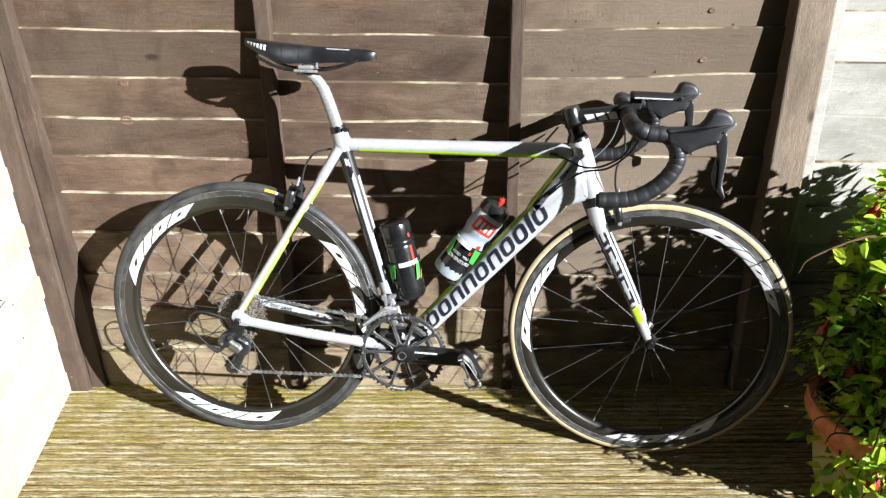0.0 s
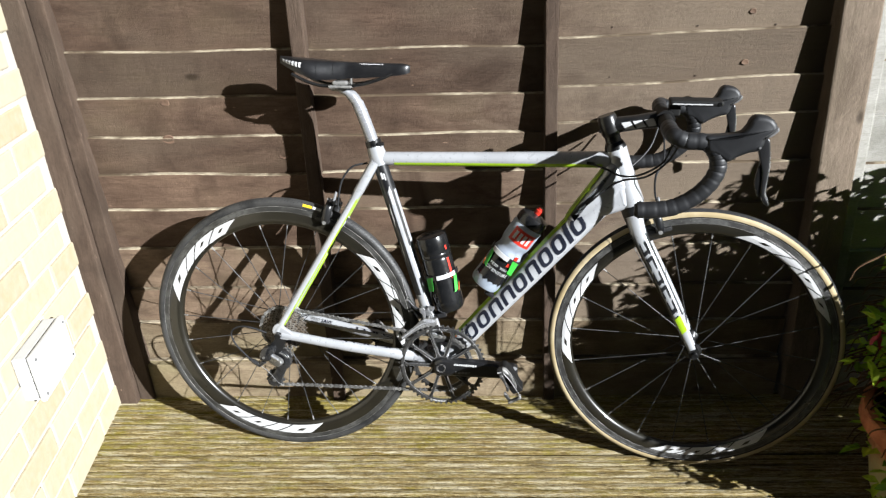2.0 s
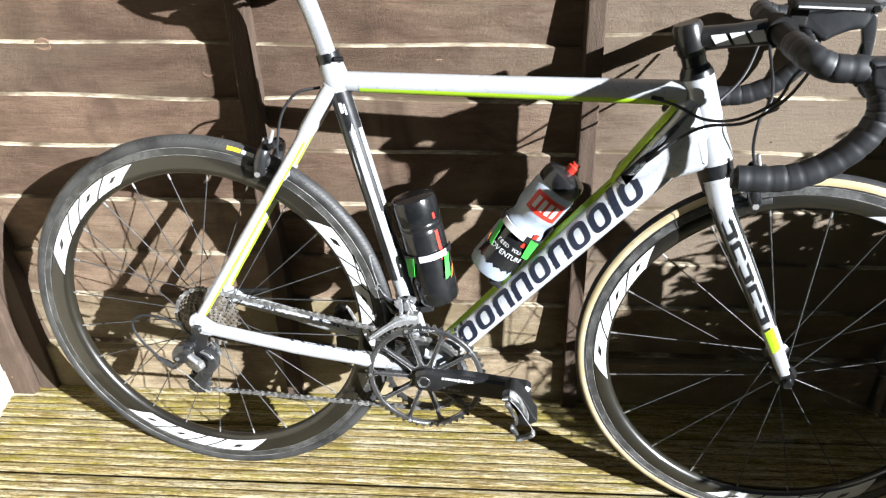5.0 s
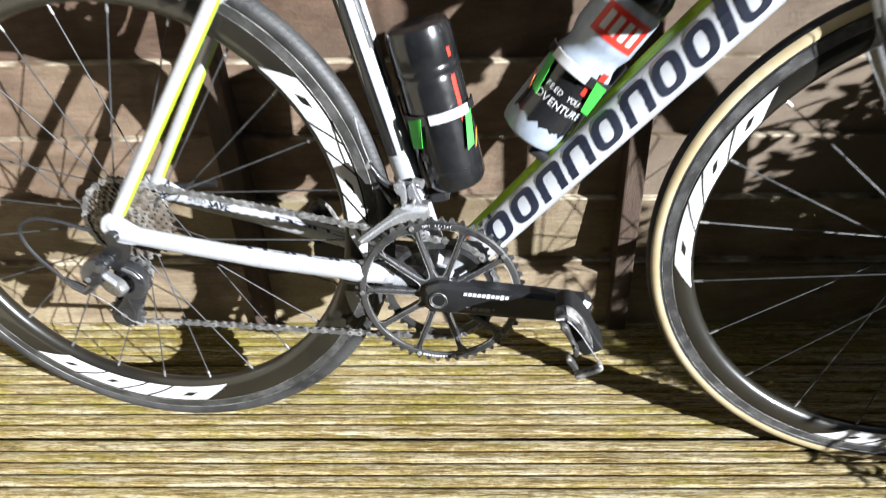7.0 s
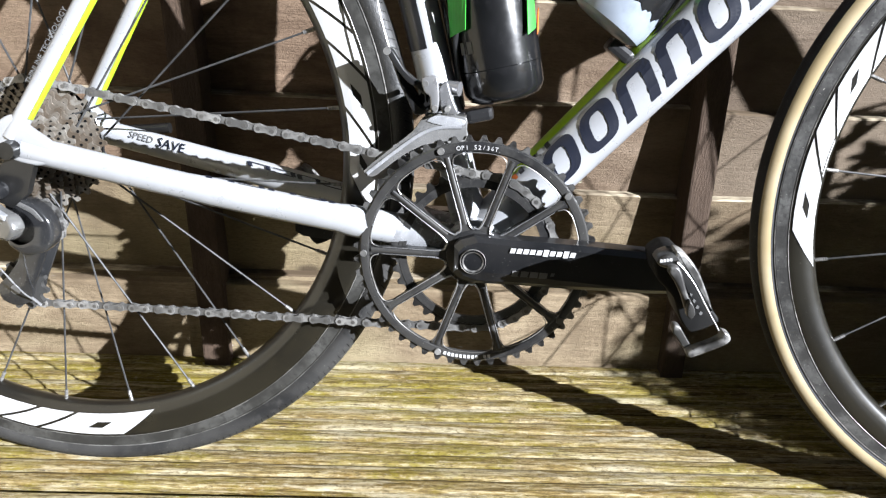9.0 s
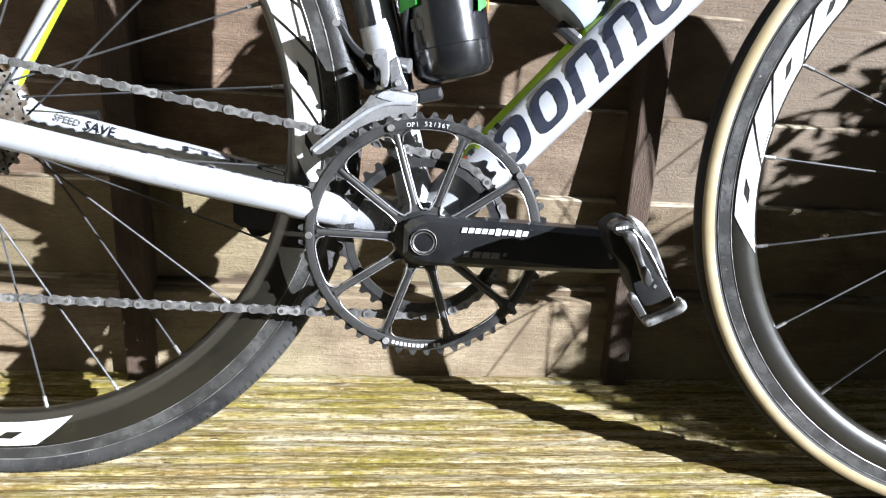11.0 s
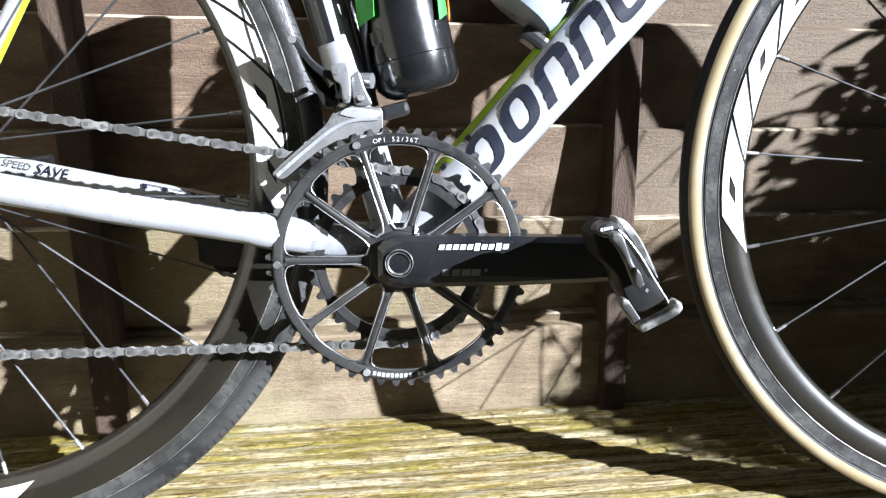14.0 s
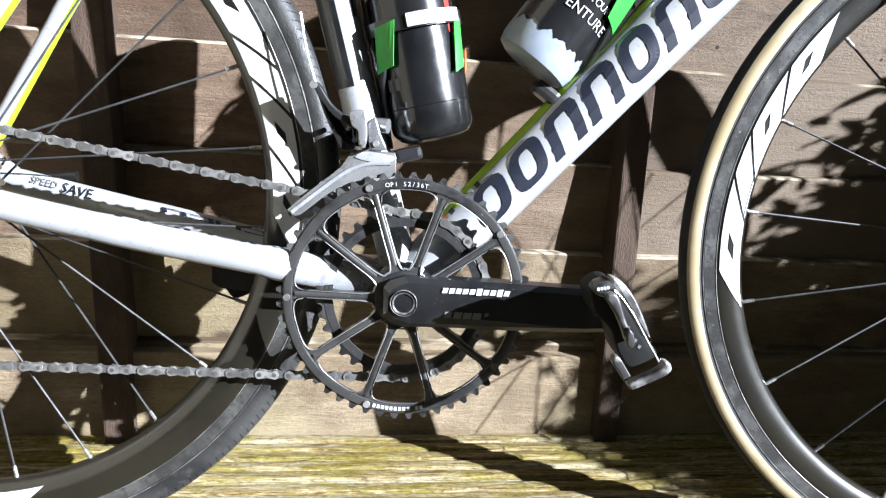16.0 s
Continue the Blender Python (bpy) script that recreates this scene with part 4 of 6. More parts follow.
# fork, headset, stem, bars
CROWN = HEAD_LOW - AXIS * 0.014
P("fork_crown", tube([HEAD_LOW - AXIS * 0.001, HEAD_LOW - AXIS * 0.024, HEAD_LOW - AXIS * 0.048], [0.0275, 0.0262, 0.0232], 22), M_BLACKP, at=STEER)
for side in (-1, 1):
    blade = P("fork_blade", tube(smooth_path([CROWN + V(0.003, side * 0.016, -0.012), V(0.456, side * 0.033, 0.605), V(0.513, side * 0.042, 0.5), V(0.565, side * 0.048, 0.4), V(0.5905, side * 0.0505, 0.349)], 5), [(0.62 * (0.019 - 0.00045 * k), 0.019 - 0.00045 * k) for k in range(21)], 16), M_SILVER, at=STEER)
    if side < 0:
        line = [V(0.456, side * 0.033, 0.605), V(0.565, side * 0.048, 0.4)]
        P("edge_line", tube_patch(line, (0.0169, 0.0124), -0.02, 0.2, radians(222), radians(238), 0.0021, 0.66, 8, 3), M_BLACKP, blade)
        P("edge_line", tube_patch(line, (0.0169, 0.0124), -0.01, 0.2, radians(112), radians(126), 0.0021, 0.66, 8, 3), M_BLACKP, blade)
        for k in range(5):
            for a0, a1, w in ((152, 164, 0.03), (196, 208, 0.03), (158, 204, 0.009)):
                s0 = 0.006 + 0.038 * k + (0.0 if w > 0.01 or k % 2 else 0.021)
                P("mark", tube_patch(line, (0.0169, 0.0124), s0, s0 + w, radians(a0), radians(a1), 0.0021, 0.66, 3, 4, 0.006), M_BLACKP, blade)
        P("mark", tube_patch(line, (0.0169, 0.0124), 0.2, 0.24, radians(152), radians(206), 0.0034, 0.7, 3, 4, 0.006), M_LIME, blade)
    P("fork_end", plate([(0.582, 0.365), (0.597, 0.362), (0.606, 0.345), (0.607, 0.332), (0.597, 0.322), (0.585, 0.33)], side * 0.047, side * 0.054), M_ANOD, at=STEER)
    P("axle_cap", tube([V(0.596, side * 0.054, 0.3355), V(0.596, side * 0.063, 0.3355)], [0.0085, 0.0065], 14), M_ANOD if side < 0 else M_STEEL, at=STEER)
P("headset", tube([HEAD_TOP, HEAD_TOP + AXIS * 0.006, HEAD_TOP + AXIS * 0.016], [0.0242, 0.0235, 0.0185], 22), M_ANOD, at=STEER)
P("spacers", tube([HEAD_TOP + AXIS * 0.0163, HEAD_TOP + AXIS * 0.031], 0.0172, 20), M_BLACKP, at=STEER)
SC = HEAD_TOP + AXIS * 0.052
P("stem_clamp", tube([HEAD_TOP + AXIS * 0.0313, HEAD_TOP + AXIS * 0.036, HEAD_TOP + AXIS * 0.072, HEAD_TOP + AXIS * 0.077], [0.0185, 0.0205, 0.0205, 0.018], 20), M_ANOD, at=STEER)
BAR = V(0.486, 0, 0.87)
stem = P("stem", tube([SC + (BAR - SC) * 0.12, SC.lerp(BAR, 0.5), SC + (BAR - SC) * 0.86], [(0.0165, 0.0175), (0.0155, 0.016), (0.017, 0.018)], 18), M_ANOD, at=STEER)
for k in range(3):
    a0 = 0.03 + 0.024 * k
    P("mark", tube_patch([SC, BAR], 0.0163, a0, a0 + 0.019, radians(158), radians(214), 0.0012, ns=2, skew=0.008), M_WHITE, stem)
P("bolt", tube([SC + V(-0.021, -0.006, 0.012), SC + V(-0.016, -0.006, 0.012)], 0.0035, 10), M_STEEL, at=STEER)
P("bolt", tube([SC + V(-0.021, -0.006, -0.012), SC + V(-0.016, -0.006, -0.012)], 0.0035, 10), M_STEEL, at=STEER)
P("bar_clamp", tube([BAR + V(0, -0.022, 0), BAR + V(0, 0.022, 0)], 0.0205, 20), M_MATT, at=STEER)
P("handlebar", tube([BAR + V(0, -0.1, 0), BAR + V(0, 0.1, 0)], [0.0155, 0.0155], 16), M_MATT, at=STEER)
for side in (-1, 1):
    y = side * 0.188
    ctrl = [BAR + V(0, side * 0.095, 0), BAR + V(-0.001, side * 0.14, 0.002), BAR + V(0.005, side * 0.182, 0.0), BAR + V(0.027, y, -0.0072), BAR + V(0.0608, y, -0.009), BAR + V(0.0795, y, -0.025), BAR + V(0.087, y * 1.01, -0.043), BAR + V(0.087, y * 1.02, -0.0634), BAR + V(0.0743, y * 1.03, -0.09), BAR + V(0.0488, y * 1.04, -0.1165), BAR + V(0.0156, y * 1.05, -0.136), BAR + V(-0.0146, y * 1.055, -0.143), BAR + V(-0.055, y * 1.06, -0.146)]
    pts = smooth_path(ctrl, 12)
    rr = [(0.0156, 0.0165, 0.0167, 0.0166, 0.0165, 0.0164, 0.0163)[k % 7] for k in range(len(pts))]
    P("bar_tape", tube(pts, rr, 18), M_TAPE, at=STEER, label="ribbed black wound bar tape")
    P("bar_plug", tube([pts[-1], pts[-1] + V(-0.006, 0, 0)], [0.0145, 0.012], 14), M_RUBBER, at=STEER)
    at_bar = STEER @ Matrix.Translation(BAR + V(0.005, y, -0.0035))
    hood = P("brake_hood", rounded([(0.054, 0.0075), (0.0723, 0.0105), (0.098, 0.013), (0.1166, 0.018), (0.126, 0.03), (0.1305, 0.042), (0.14, 0.049), (0.1537, 0.0487), (0.1671, 0.0437), (0.1757, 0.0337), (0.1775, 0.021), (0.162, 0.0075), (0.158, -0.006), (0.1509, -0.0168), (0.1327, -0.0215), (0.1134, -0.0303), (0.1004, -0.039), (0.0895, -0.0364), (0.076, -0.027), (0.0585, -0.0195)], -0.0175, 0.0175, 0.0085, 4), M_HOOD, at=at_bar)
    P("hood_cap", rounded([(0.1555, 0.005), (0.158, 0.0125), (0.166, 0.02), (0.1745, 0.028), (0.1795, 0.028), (0.18, 0.0215), (0.17, 0.012)], -0.018, 0.018, 0.003), M_BRIGHT, hood, "grey metal cap")
    P("brake_lever", rounded([(0.15, -0.012), (0.157, 0.004), (0.1688, 0.004), (0.1743, -0.0264), (0.1755, -0.0586), (0.1738, -0.0872), (0.1745, -0.1012), (0.1842, -0.121), (0.1815, -0.126), (0.1705, -0.1154), (0.1652, -0.0969), (0.163, -0.06)], -0.006, 0.006, 0.0028), M_BLACKP, hood)
    P("lever_edge", tube(smooth_path([V(0.1735, -0.001 * side, -0.02), V(0.176, 0, -0.05), V(0.1743, 0, -0.0872), V(0.175, 0, -0.1012), V(0.184, 0, -0.1225)], 5), 0.0012, 6), M_BRIGHT, hood)
    P("shift_paddle", rounded([(0.157, -0.04), (0.16, -0.022), (0.165, -0.055), (0.1665, -0.09), (0.167, -0.109), (0.16, -0.105), (0.153, -0.08)], -0.003, 0.003, 0.0015), M_ANOD, hood)
    P("hood_pin", tube([V(0.151, side * 0.017, -0.0095), V(0.151, side * 0.0188, -0.0095)], 0.0022, 8), M_BRIGHT, hood)
computer = P("bike_computer", join(box(BAR.x + 0.006, BAR.x + 0.114, -0.026, 0.026, BAR.z + 0.031, BAR.z + 0.043, 0.005), box(BAR.x + 0.006, BAR.x + 0.03, -0.012, 0.012, BAR.z + 0.008, BAR.z + 0.032, 0.003)), M_MATT, at=STEER, smooth=False)
P("computer_edge", box(BAR.x + 0.012, BAR.x + 0.092, -0.0268, -0.0262, BAR.z + 0.0345, BAR.z + 0.0368), M_WHITE, computer, smooth=False)
P("end_button", tube([V(BAR.x + 0.106, -0.0255, BAR.z + 0.037), V(BAR.x + 0.106, -0.027, BAR.z + 0.037)], 0.004, 12), M_ANOD, computer)

# cables
for ctrl in (
    [V(0.502, -0.12, 0.855), V(0.491, -0.09, 0.825), V(0.475, -0.09, 0.79), V(0.434, -0.08, 0.762), V(0.398, -0.05, 0.752), V(0.364, -0.035, 0.764), V(0.33, -0.019, 0.772)],
    [V(0.506, -0.12, 0.85), V(0.485, -0.095, 0.795), V(0.447, -0.075, 0.757), V(0.405, -0.04, 0.74), V(0.374, -0.036, 0.722), V(0.33, -0.034, 0.683)],
    [V(0.502, 0.12, 0.855), V(0.48, 0.1, 0.79), V(0.44, 0.06, 0.755), V(0.4, 0.036, 0.73), V(0.33, 0.034, 0.683)],
    [V(0.502, 0.1, 0.85), V(0.49, -0.02, 0.786), V(0.472, -0.045, 0.752), V(0.476, -0.03, 0.709), V(0.488, -0.02, 0.675)],
    [V(-0.17, 0.0, 0.76), V(-0.205, -0.012, 0.752), V(-0.228, -0.02, 0.72), V(-0.238, -0.022, 0.675), V(-0.24, -0.02, 0.655)],
    [V(-0.425, -0.062, 0.347), V(-0.46, -0.07, 0.363), V(-0.4914, -0.07, 0.3635), V(-0.5117, -0.07, 0.3469), V(-0.5034, -0.07, 0.3158), V(-0.472, -0.071, 0.279)],
):
    P("cable", tube(smooth_path(ctrl, 9), 0.0023, 8), M_HOOD)
P("cable_stop", tube([V(0.345, -0.0345, 0.697), V(0.328, -0.0335, 0.681)], 0.0036, 8), M_ANOD)
P("cable_stop", tube([V(0.343, -0.0215, 0.77), V(0.326, -0.0185, 0.772)], 0.0036, 8), M_ANOD)

# brakes


def brake(c, tilt, at=None):
    m = Matrix.Translation(c) @ Matrix.Rotation(tilt, 4, "Y")
    am = (at or Matrix.Identity(4)) @ m
    body = P("brake_caliper", tube(smooth_path([V(0, -0.012, 0.014), V(0.0, -0.028, 0.004), V(0, -0.03, -0.016), V(0, -0.022, -0.034)], 5), [(0.008, 0.01)] * 16, 12), M_BLACKP, at=am)
    P("arm", tube(smooth_path([V(0.009, 0.012, 0.014), V(0.009, 0.028, 0.004), V(0.009, 0.03, -0.016), V(0.009, 0.022, -0.034)], 5), [(0.008, 0.01)] * 16, 12), M_BLACKP, body)
    P("arm", tube(smooth_path([V(0.012, 0.016, 0.012), V(0.013, -0.01, 0.02), V(0.012, -0.034, 0.022), V(0.01, -0.042, 0.03)], 5), 0.006, 10), M_ANOD, body)
    P("pivot_bolt", tube([V(-0.012, 0, 0.012), V(0.024, 0, 0.012)], 0.006, 12), M_STEEL, body)
    P("barrel", tube([V(0.01, -0.04, 0.028), V(0.01, -0.04, 0.05)], [0.0035, 0.0028], 10), M_POLISHED, body)
    for s in (-1, 1):
        P("brake_pad", box(-0.026, 0.026, s * 0.0135 - 0.004, s * 0.0135 + 0.004, -0.04, -0.03, 0.002), M_RUBBER, body)
        P("pad_bolt", tube([V(0, s * 0.018, -0.034), V(0, s * 0.033, -0.034)], 0.0048, 10), M_STEEL, body)


brake(V(-0.262, 0, 0.655), radians(18))
brake(V(0.488, 0, 0.655), radians(-16), STEER)

# saddle and post
AX = (SEAT_TOP - BB).normalized()
P("seatpost", tube(smooth_path([SEAT_TOP - AX * 0.02, SEAT_TOP + AX * 0.06 + V(-0.003, 0, 0), SEAT_TOP + AX * 0.103 + V(-0.008, 0, 0), V(-0.205, 0, 0.918), V(-0.223, 0, 0.928), V(-0.246, 0, 0.9305)], 6), [0.0138] * 12 + [(0.0135, 0.0125)] * 6 + [(0.014, 0.0105)] * 6 + [(0.015, 0.0075)] * 6 + [(0.013, 0.004)], 18), M_POLISHED)
collar = P("seat_collar", tube([SEAT_TOP + AX * -0.001, SEAT_TOP + AX * 0.014], 0.0185, 20), M_ANOD)
P("collar_bolt", tube([SEAT_TOP + AX * 0.007 + V(0.012, -0.016, 0), SEAT_TOP + AX * 0.007 + V(0.026, -0.012, 0)], 0.0042, 10), M_ANOD, collar)


def saddle_point(t, a):
    """A point of the saddle's cover: t from tail to nose, a from side to side."""
    u = -0.356 + 0.29 * t
    tip = math.sqrt(max(0.0, 1 - ((t - 0.9) / 0.1002) ** 2)) if t > 0.9 else 1.0
    half = 0.066 * (1 - min(1, max(0, (t - 0.1) / 0.42)) ** 1.1) ** 1.2 * 0.72 + 0.0185 - 0.004 * t
    if t < 0.32:
        half *= 0.17 + 0.83 * math.sin(math.pi / 2 * t / 0.32)
    half *= tip
    top = 0.999 - 0.004 * math.sin(math.pi * t) - 0.016 * t - 0.006 * (1 - tip)
    skirt = (0.041 - 0.027 * t if t > 0.3 else 0.006 + 0.0897 * t) * (0.25 + 0.75 * tip)
    drop = skirt * max(0, (abs(a) - 0.45) / 0.55) ** 1.7
    return V(u, half * a * (1 - 0.16 * max(0, abs(a) - 0.8) * 5), top - drop - 0.003 * a * a)


def saddle_shell():
    n, m = 60, 16
    vs = [saddle_point(i / n, -1 + 2 * k / m) for i in range(n + 1) for k in range(m + 1)]
    fs = []
    for i in range(n):
        for k in range(m):
            p = i * (m + 1) + k
            fs.append((p, p + 1, p + m + 2, p + m + 1))
    top_n = len(vs)
    vs += [(x, y * 0.93, z - 0.006) for x, y, z in vs]
    fs += [tuple(j + top_n for j in reversed(f)) for f in fs]
    rim = [k for k in range(m + 1)] + [i * (m + 1) + m for i in range(1, n + 1)] + [n * (m + 1) + k for k in range(m - 1, -1, -1)] + [i * (m + 1) for i in range(n - 1, 0, -1)]
    for a, b in zip(rim, rim[1:] + rim[:1]):
        fs.append((a, b, b + top_n, a + top_n))
    return vs, fs


def saddle_patch(t0, t1, a0, a1, n=5):
    """A thin print that follows the cover."""
    vs = [saddle_point(t0 + (t1 - t0) * i / n, a0 + (a1 - a0) * k / n) + V(0, -0.0007, 0.0005) for i in range(n + 1) for k in range(n + 1)]
    fs = [(i * (n + 1) + k, i * (n + 1) + k + 1, (i + 1) * (n + 1) + k + 1, (i + 1) * (n + 1) + k) for i in range(n) for k in range(n)]
    return vs, fs


saddle = P("saddle", saddle_shell(), M_SADDLE)
for s in (-1, 1):
    P("saddle_rail", tube(smooth_path([V(-0.325, s * 0.03, 0.963), V(-0.29, s * 0.026, 0.945), V(-0.25, s * 0.022, 0.936), V(-0.18, s * 0.022, 0.938), V(-0.13, s * 0.016, 0.951), V(-0.1, s * 0.008, 0.964)], 6), 0.0036, 10), M_ANOD, saddle)
P("rail_clamp", join(box(-0.246, -0.192, -0.028, 0.028, 0.9315, 0.938, 0.003), box(-0.236, -0.203, -0.026, 0.026, 0.9385, 0.947, 0.003)), M_STEEL, smooth=False)
P("clamp_bolt", tube([V(-0.197, -0.012, 0.93), V(-0.197, -0.012, 0.952)], 0.0035, 10), M_STEEL)
for k in range(6):
    P("white_mark", saddle_patch(0.03 + 0.028 * k, 0.048 + 0.028 * k, -0.74 + 0.012 * k, -0.94 + 0.012 * k), M_WHITE, saddle, smooth=False)
P("white_mark", saddle_patch(0.62, 0.8, -0.56, -0.6), M_WHITE, saddle, smooth=False)
P("side_line", saddle_patch(0.3, 0.302, -0.5, -0.98), M_ANOD, saddle, smooth=False)
P("side_line", saddle_patch(0.42, 0.422, -0.5, -0.98), M_ANOD, saddle, smooth=False)

# ---- drivetrain ----
CR = (BB.x, BB.z)


def toothed(r_tip, r_root, n, r_hole, centre, turn=0.0):
    """Outline of a sprocket or ring with rounded teeth, and a round hole."""
    pts = []
    for k in range(n):
        a = 2 * math.pi * (k + turn) / n
        w = 2 * math.pi / n
        for f, r in ((0.0, r_root), (0.2, r_root + 0.15 * (r_tip - r_root)), (0.38, r_tip * 0.997), (0.5, r_tip), (0.62, r_tip * 0.997), (0.8, r_root + 0.15 * (r_tip - r_root))):
            pts.append((centre[0] + r * math.cos(a + f * w), centre[1] + r * math.sin(a + f * w)))
    hole = [(centre[0] + r_hole * math.cos(2 * math.pi * k / 60), centre[1] + r_hole * math.sin(2 * math.pi * k / 60)) for k in range(60)]
    return pts, hole


def arm_between(a, r0, r1, w0, w1, y0, y1, centre, bulge=0.0):
    """A tapered spoke of a chainring, flaring where it meets the rim and the boss."""
    ca, sa = math.cos(a), math.sin(a)
    prof = [(r0, w0 * 1.5), (r0 + 0.006, w0), ((r0 + r1) / 2, (w0 + w1) / 2), (r1 - 0.008, w1), (r1 - 0.003, w1 * 1.5), (r1 + 0.001, w1 * 2.3)]
    out = [(centre[0] + r * ca - w * sa, centre[1] + r * sa + w * ca) for r, w in prof]
    out += [(centre[0] + r * ca + w * sa, centre[1] + r * sa - w * ca) for r, w in reversed(prof)]
    return plate(out, y0, y1)


o, h = toothed(0.1058, 0.1002, 52, 0.0995, CR, 0.3)
RING = Matrix.Translation((CR[0], 0.009, CR[1])) @ Matrix.Diagonal((1.018, 1, 1.018, 1)) @ Matrix.Translation((-CR[0], 0, -CR[1]))
crankset = P("big_chainring", plate(o, -0.0492, -0.046, [h]), M_TOOTH, smooth=False, at=RING, label="worn toothed outer chainring edge")
rim_prof = [(0.1, -0.0455), (0.1004, -0.0495), (0.099, -0.0512), (0.0965, -0.0515), (0.093, -0.0512), (0.0918, -0.0498), (0.0916, -0.0465), (0.093, -0.0452)]
P("ring_band", revolve(rim_prof, CR, 120, True), M_RING, crankset, "black machined chainring band")
for k in range(10):
    a = radians(36 * k)
    P("ring_arm", arm_between(a, 0.024, 0.0925, 0.0042, 0.0031, -0.0504, -0.0452, CR), M_RING, crankset, smooth=False)
    P("ridge", tube([V(CR[0] + r * math.cos(a), -0.0496, CR[1] + r * math.sin(a)) for r in (0.03, 0.05, 0.07, 0.09)], [(0.002, 0.0029), (0.002, 0.0026), (0.002, 0.0023), (0.002, 0.0025)], 10), M_RING, crankset)
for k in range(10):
    # bright worn edge round the inner end of each window, its glint painted in
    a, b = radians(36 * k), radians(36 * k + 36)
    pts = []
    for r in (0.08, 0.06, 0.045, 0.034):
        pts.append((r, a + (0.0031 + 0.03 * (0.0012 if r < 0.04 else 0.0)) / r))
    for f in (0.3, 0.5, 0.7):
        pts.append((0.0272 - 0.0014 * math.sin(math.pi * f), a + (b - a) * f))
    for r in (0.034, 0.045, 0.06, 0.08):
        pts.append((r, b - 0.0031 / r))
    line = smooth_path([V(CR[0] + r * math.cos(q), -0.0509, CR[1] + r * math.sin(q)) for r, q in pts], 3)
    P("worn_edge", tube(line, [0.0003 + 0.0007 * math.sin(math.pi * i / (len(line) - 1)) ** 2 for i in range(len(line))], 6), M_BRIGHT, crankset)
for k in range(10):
    # dull bright line along each window's outer curve, painting the band's highlight
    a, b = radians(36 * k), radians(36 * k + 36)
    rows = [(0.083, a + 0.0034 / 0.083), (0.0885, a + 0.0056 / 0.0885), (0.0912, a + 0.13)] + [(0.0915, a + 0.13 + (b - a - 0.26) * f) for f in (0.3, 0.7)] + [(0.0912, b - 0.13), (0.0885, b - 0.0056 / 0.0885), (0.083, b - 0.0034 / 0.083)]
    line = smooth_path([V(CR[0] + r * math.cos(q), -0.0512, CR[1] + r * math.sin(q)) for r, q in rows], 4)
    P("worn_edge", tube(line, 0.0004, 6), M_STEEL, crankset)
for k in range(5):
    a = radians(38 + 72 * k)
    P("chainring_pin", tube([V(CR[0] + 0.0965 * math.cos(a), -0.0518, CR[1] + 0.0965 * math.sin(a)), V(CR[0] + 0.0965 * math.cos(a), -0.0535, CR[1] + 0.0965 * math.sin(a))], [0.0032, 0.0028], 12), M_STEEL, crankset)
P("boss", revolve([(0.012, -0.045), (0.0235, -0.045), (0.0245, -0.047), (0.0245, -0.0496), (0.0235, -0.0503), (0.012, -0.0503)], CR, 40, True), M_RING, crankset)
o, h = toothed(0.0755, 0.0702, 36, 0.0625, CR, 0.1)
small = P("small_chainring", plate(o, -0.0408, -0.0382, [h]), M_TOOTH, smooth=False, at=Matrix.Translation((0, 0.008, 0)))
P("ring_band", revolve([(0.061, -0.0412), (0.068, -0.0412), (0.0685, -0.0405), (0.0685, -0.038), (0.061, -0.038)], CR, 90, True), M_RING, small)
for k in range(10):
    P("ring_arm", arm_between(radians(36 * k), 0.022, 0.0632, 0.003, 0.0026, -0.0415, -0.0382, CR), M_RING, small, smooth=False)


def ring_words(text, r, mid, size, inward):
    """Letters set one by one round the ring, each facing out; bars where inward is given."""
    for i, ch in enumerate(text):
        if ch == " ":
            continue
        a = mid + (len(text) / 2 - i - 0.5) * size * (0.68 if not inward else 0.78) / r * (1 if not inward else -1)
        p = (CR[0] + r * math.cos(a), -0.0518, CR[1] + r * math.sin(a))
        al = V(math.sin(a), 0, -math.cos(a)) if not inward else V(-math.sin(a), 0, math.cos(a))
        if inward:
            c, sN = al.x, al.z
            w, hh = size * 0.27, size * 0.34
            P("print_bar", plate([(p[0] + c * i1 - math.cos(a) * j1, p[2] + sN * i1 - math.sin(a) * j1) for i1, j1 in ((-w, -hh), (w, -hh), (w, hh), (-w, hh))], -0.0516, -0.0519), M_WHITE, crankset, smooth=False)
        else:
            lettering("letter", ch, size, facing(p, al, (0, -1, 0)), M_WHITE, crankset)


ring_words("OPI 52/36T", 0.0958, radians(91.5), 0.0052, False)
ring_words("xxxxxxxxx xx", 0.0958, radians(270), 0.0047, True)

ARM_T = V(0.1755, 0, 0.2725)
ARM_L = (ARM_T - V(CR[0], 0, CR[1])).length


def flare(r):
    """How much nearer the frame the arm runs, r metres along it, than at the pedal's axle."""
    return 0.022 - 0.018 * min(1.0, max(0.0, r / ARM_L))



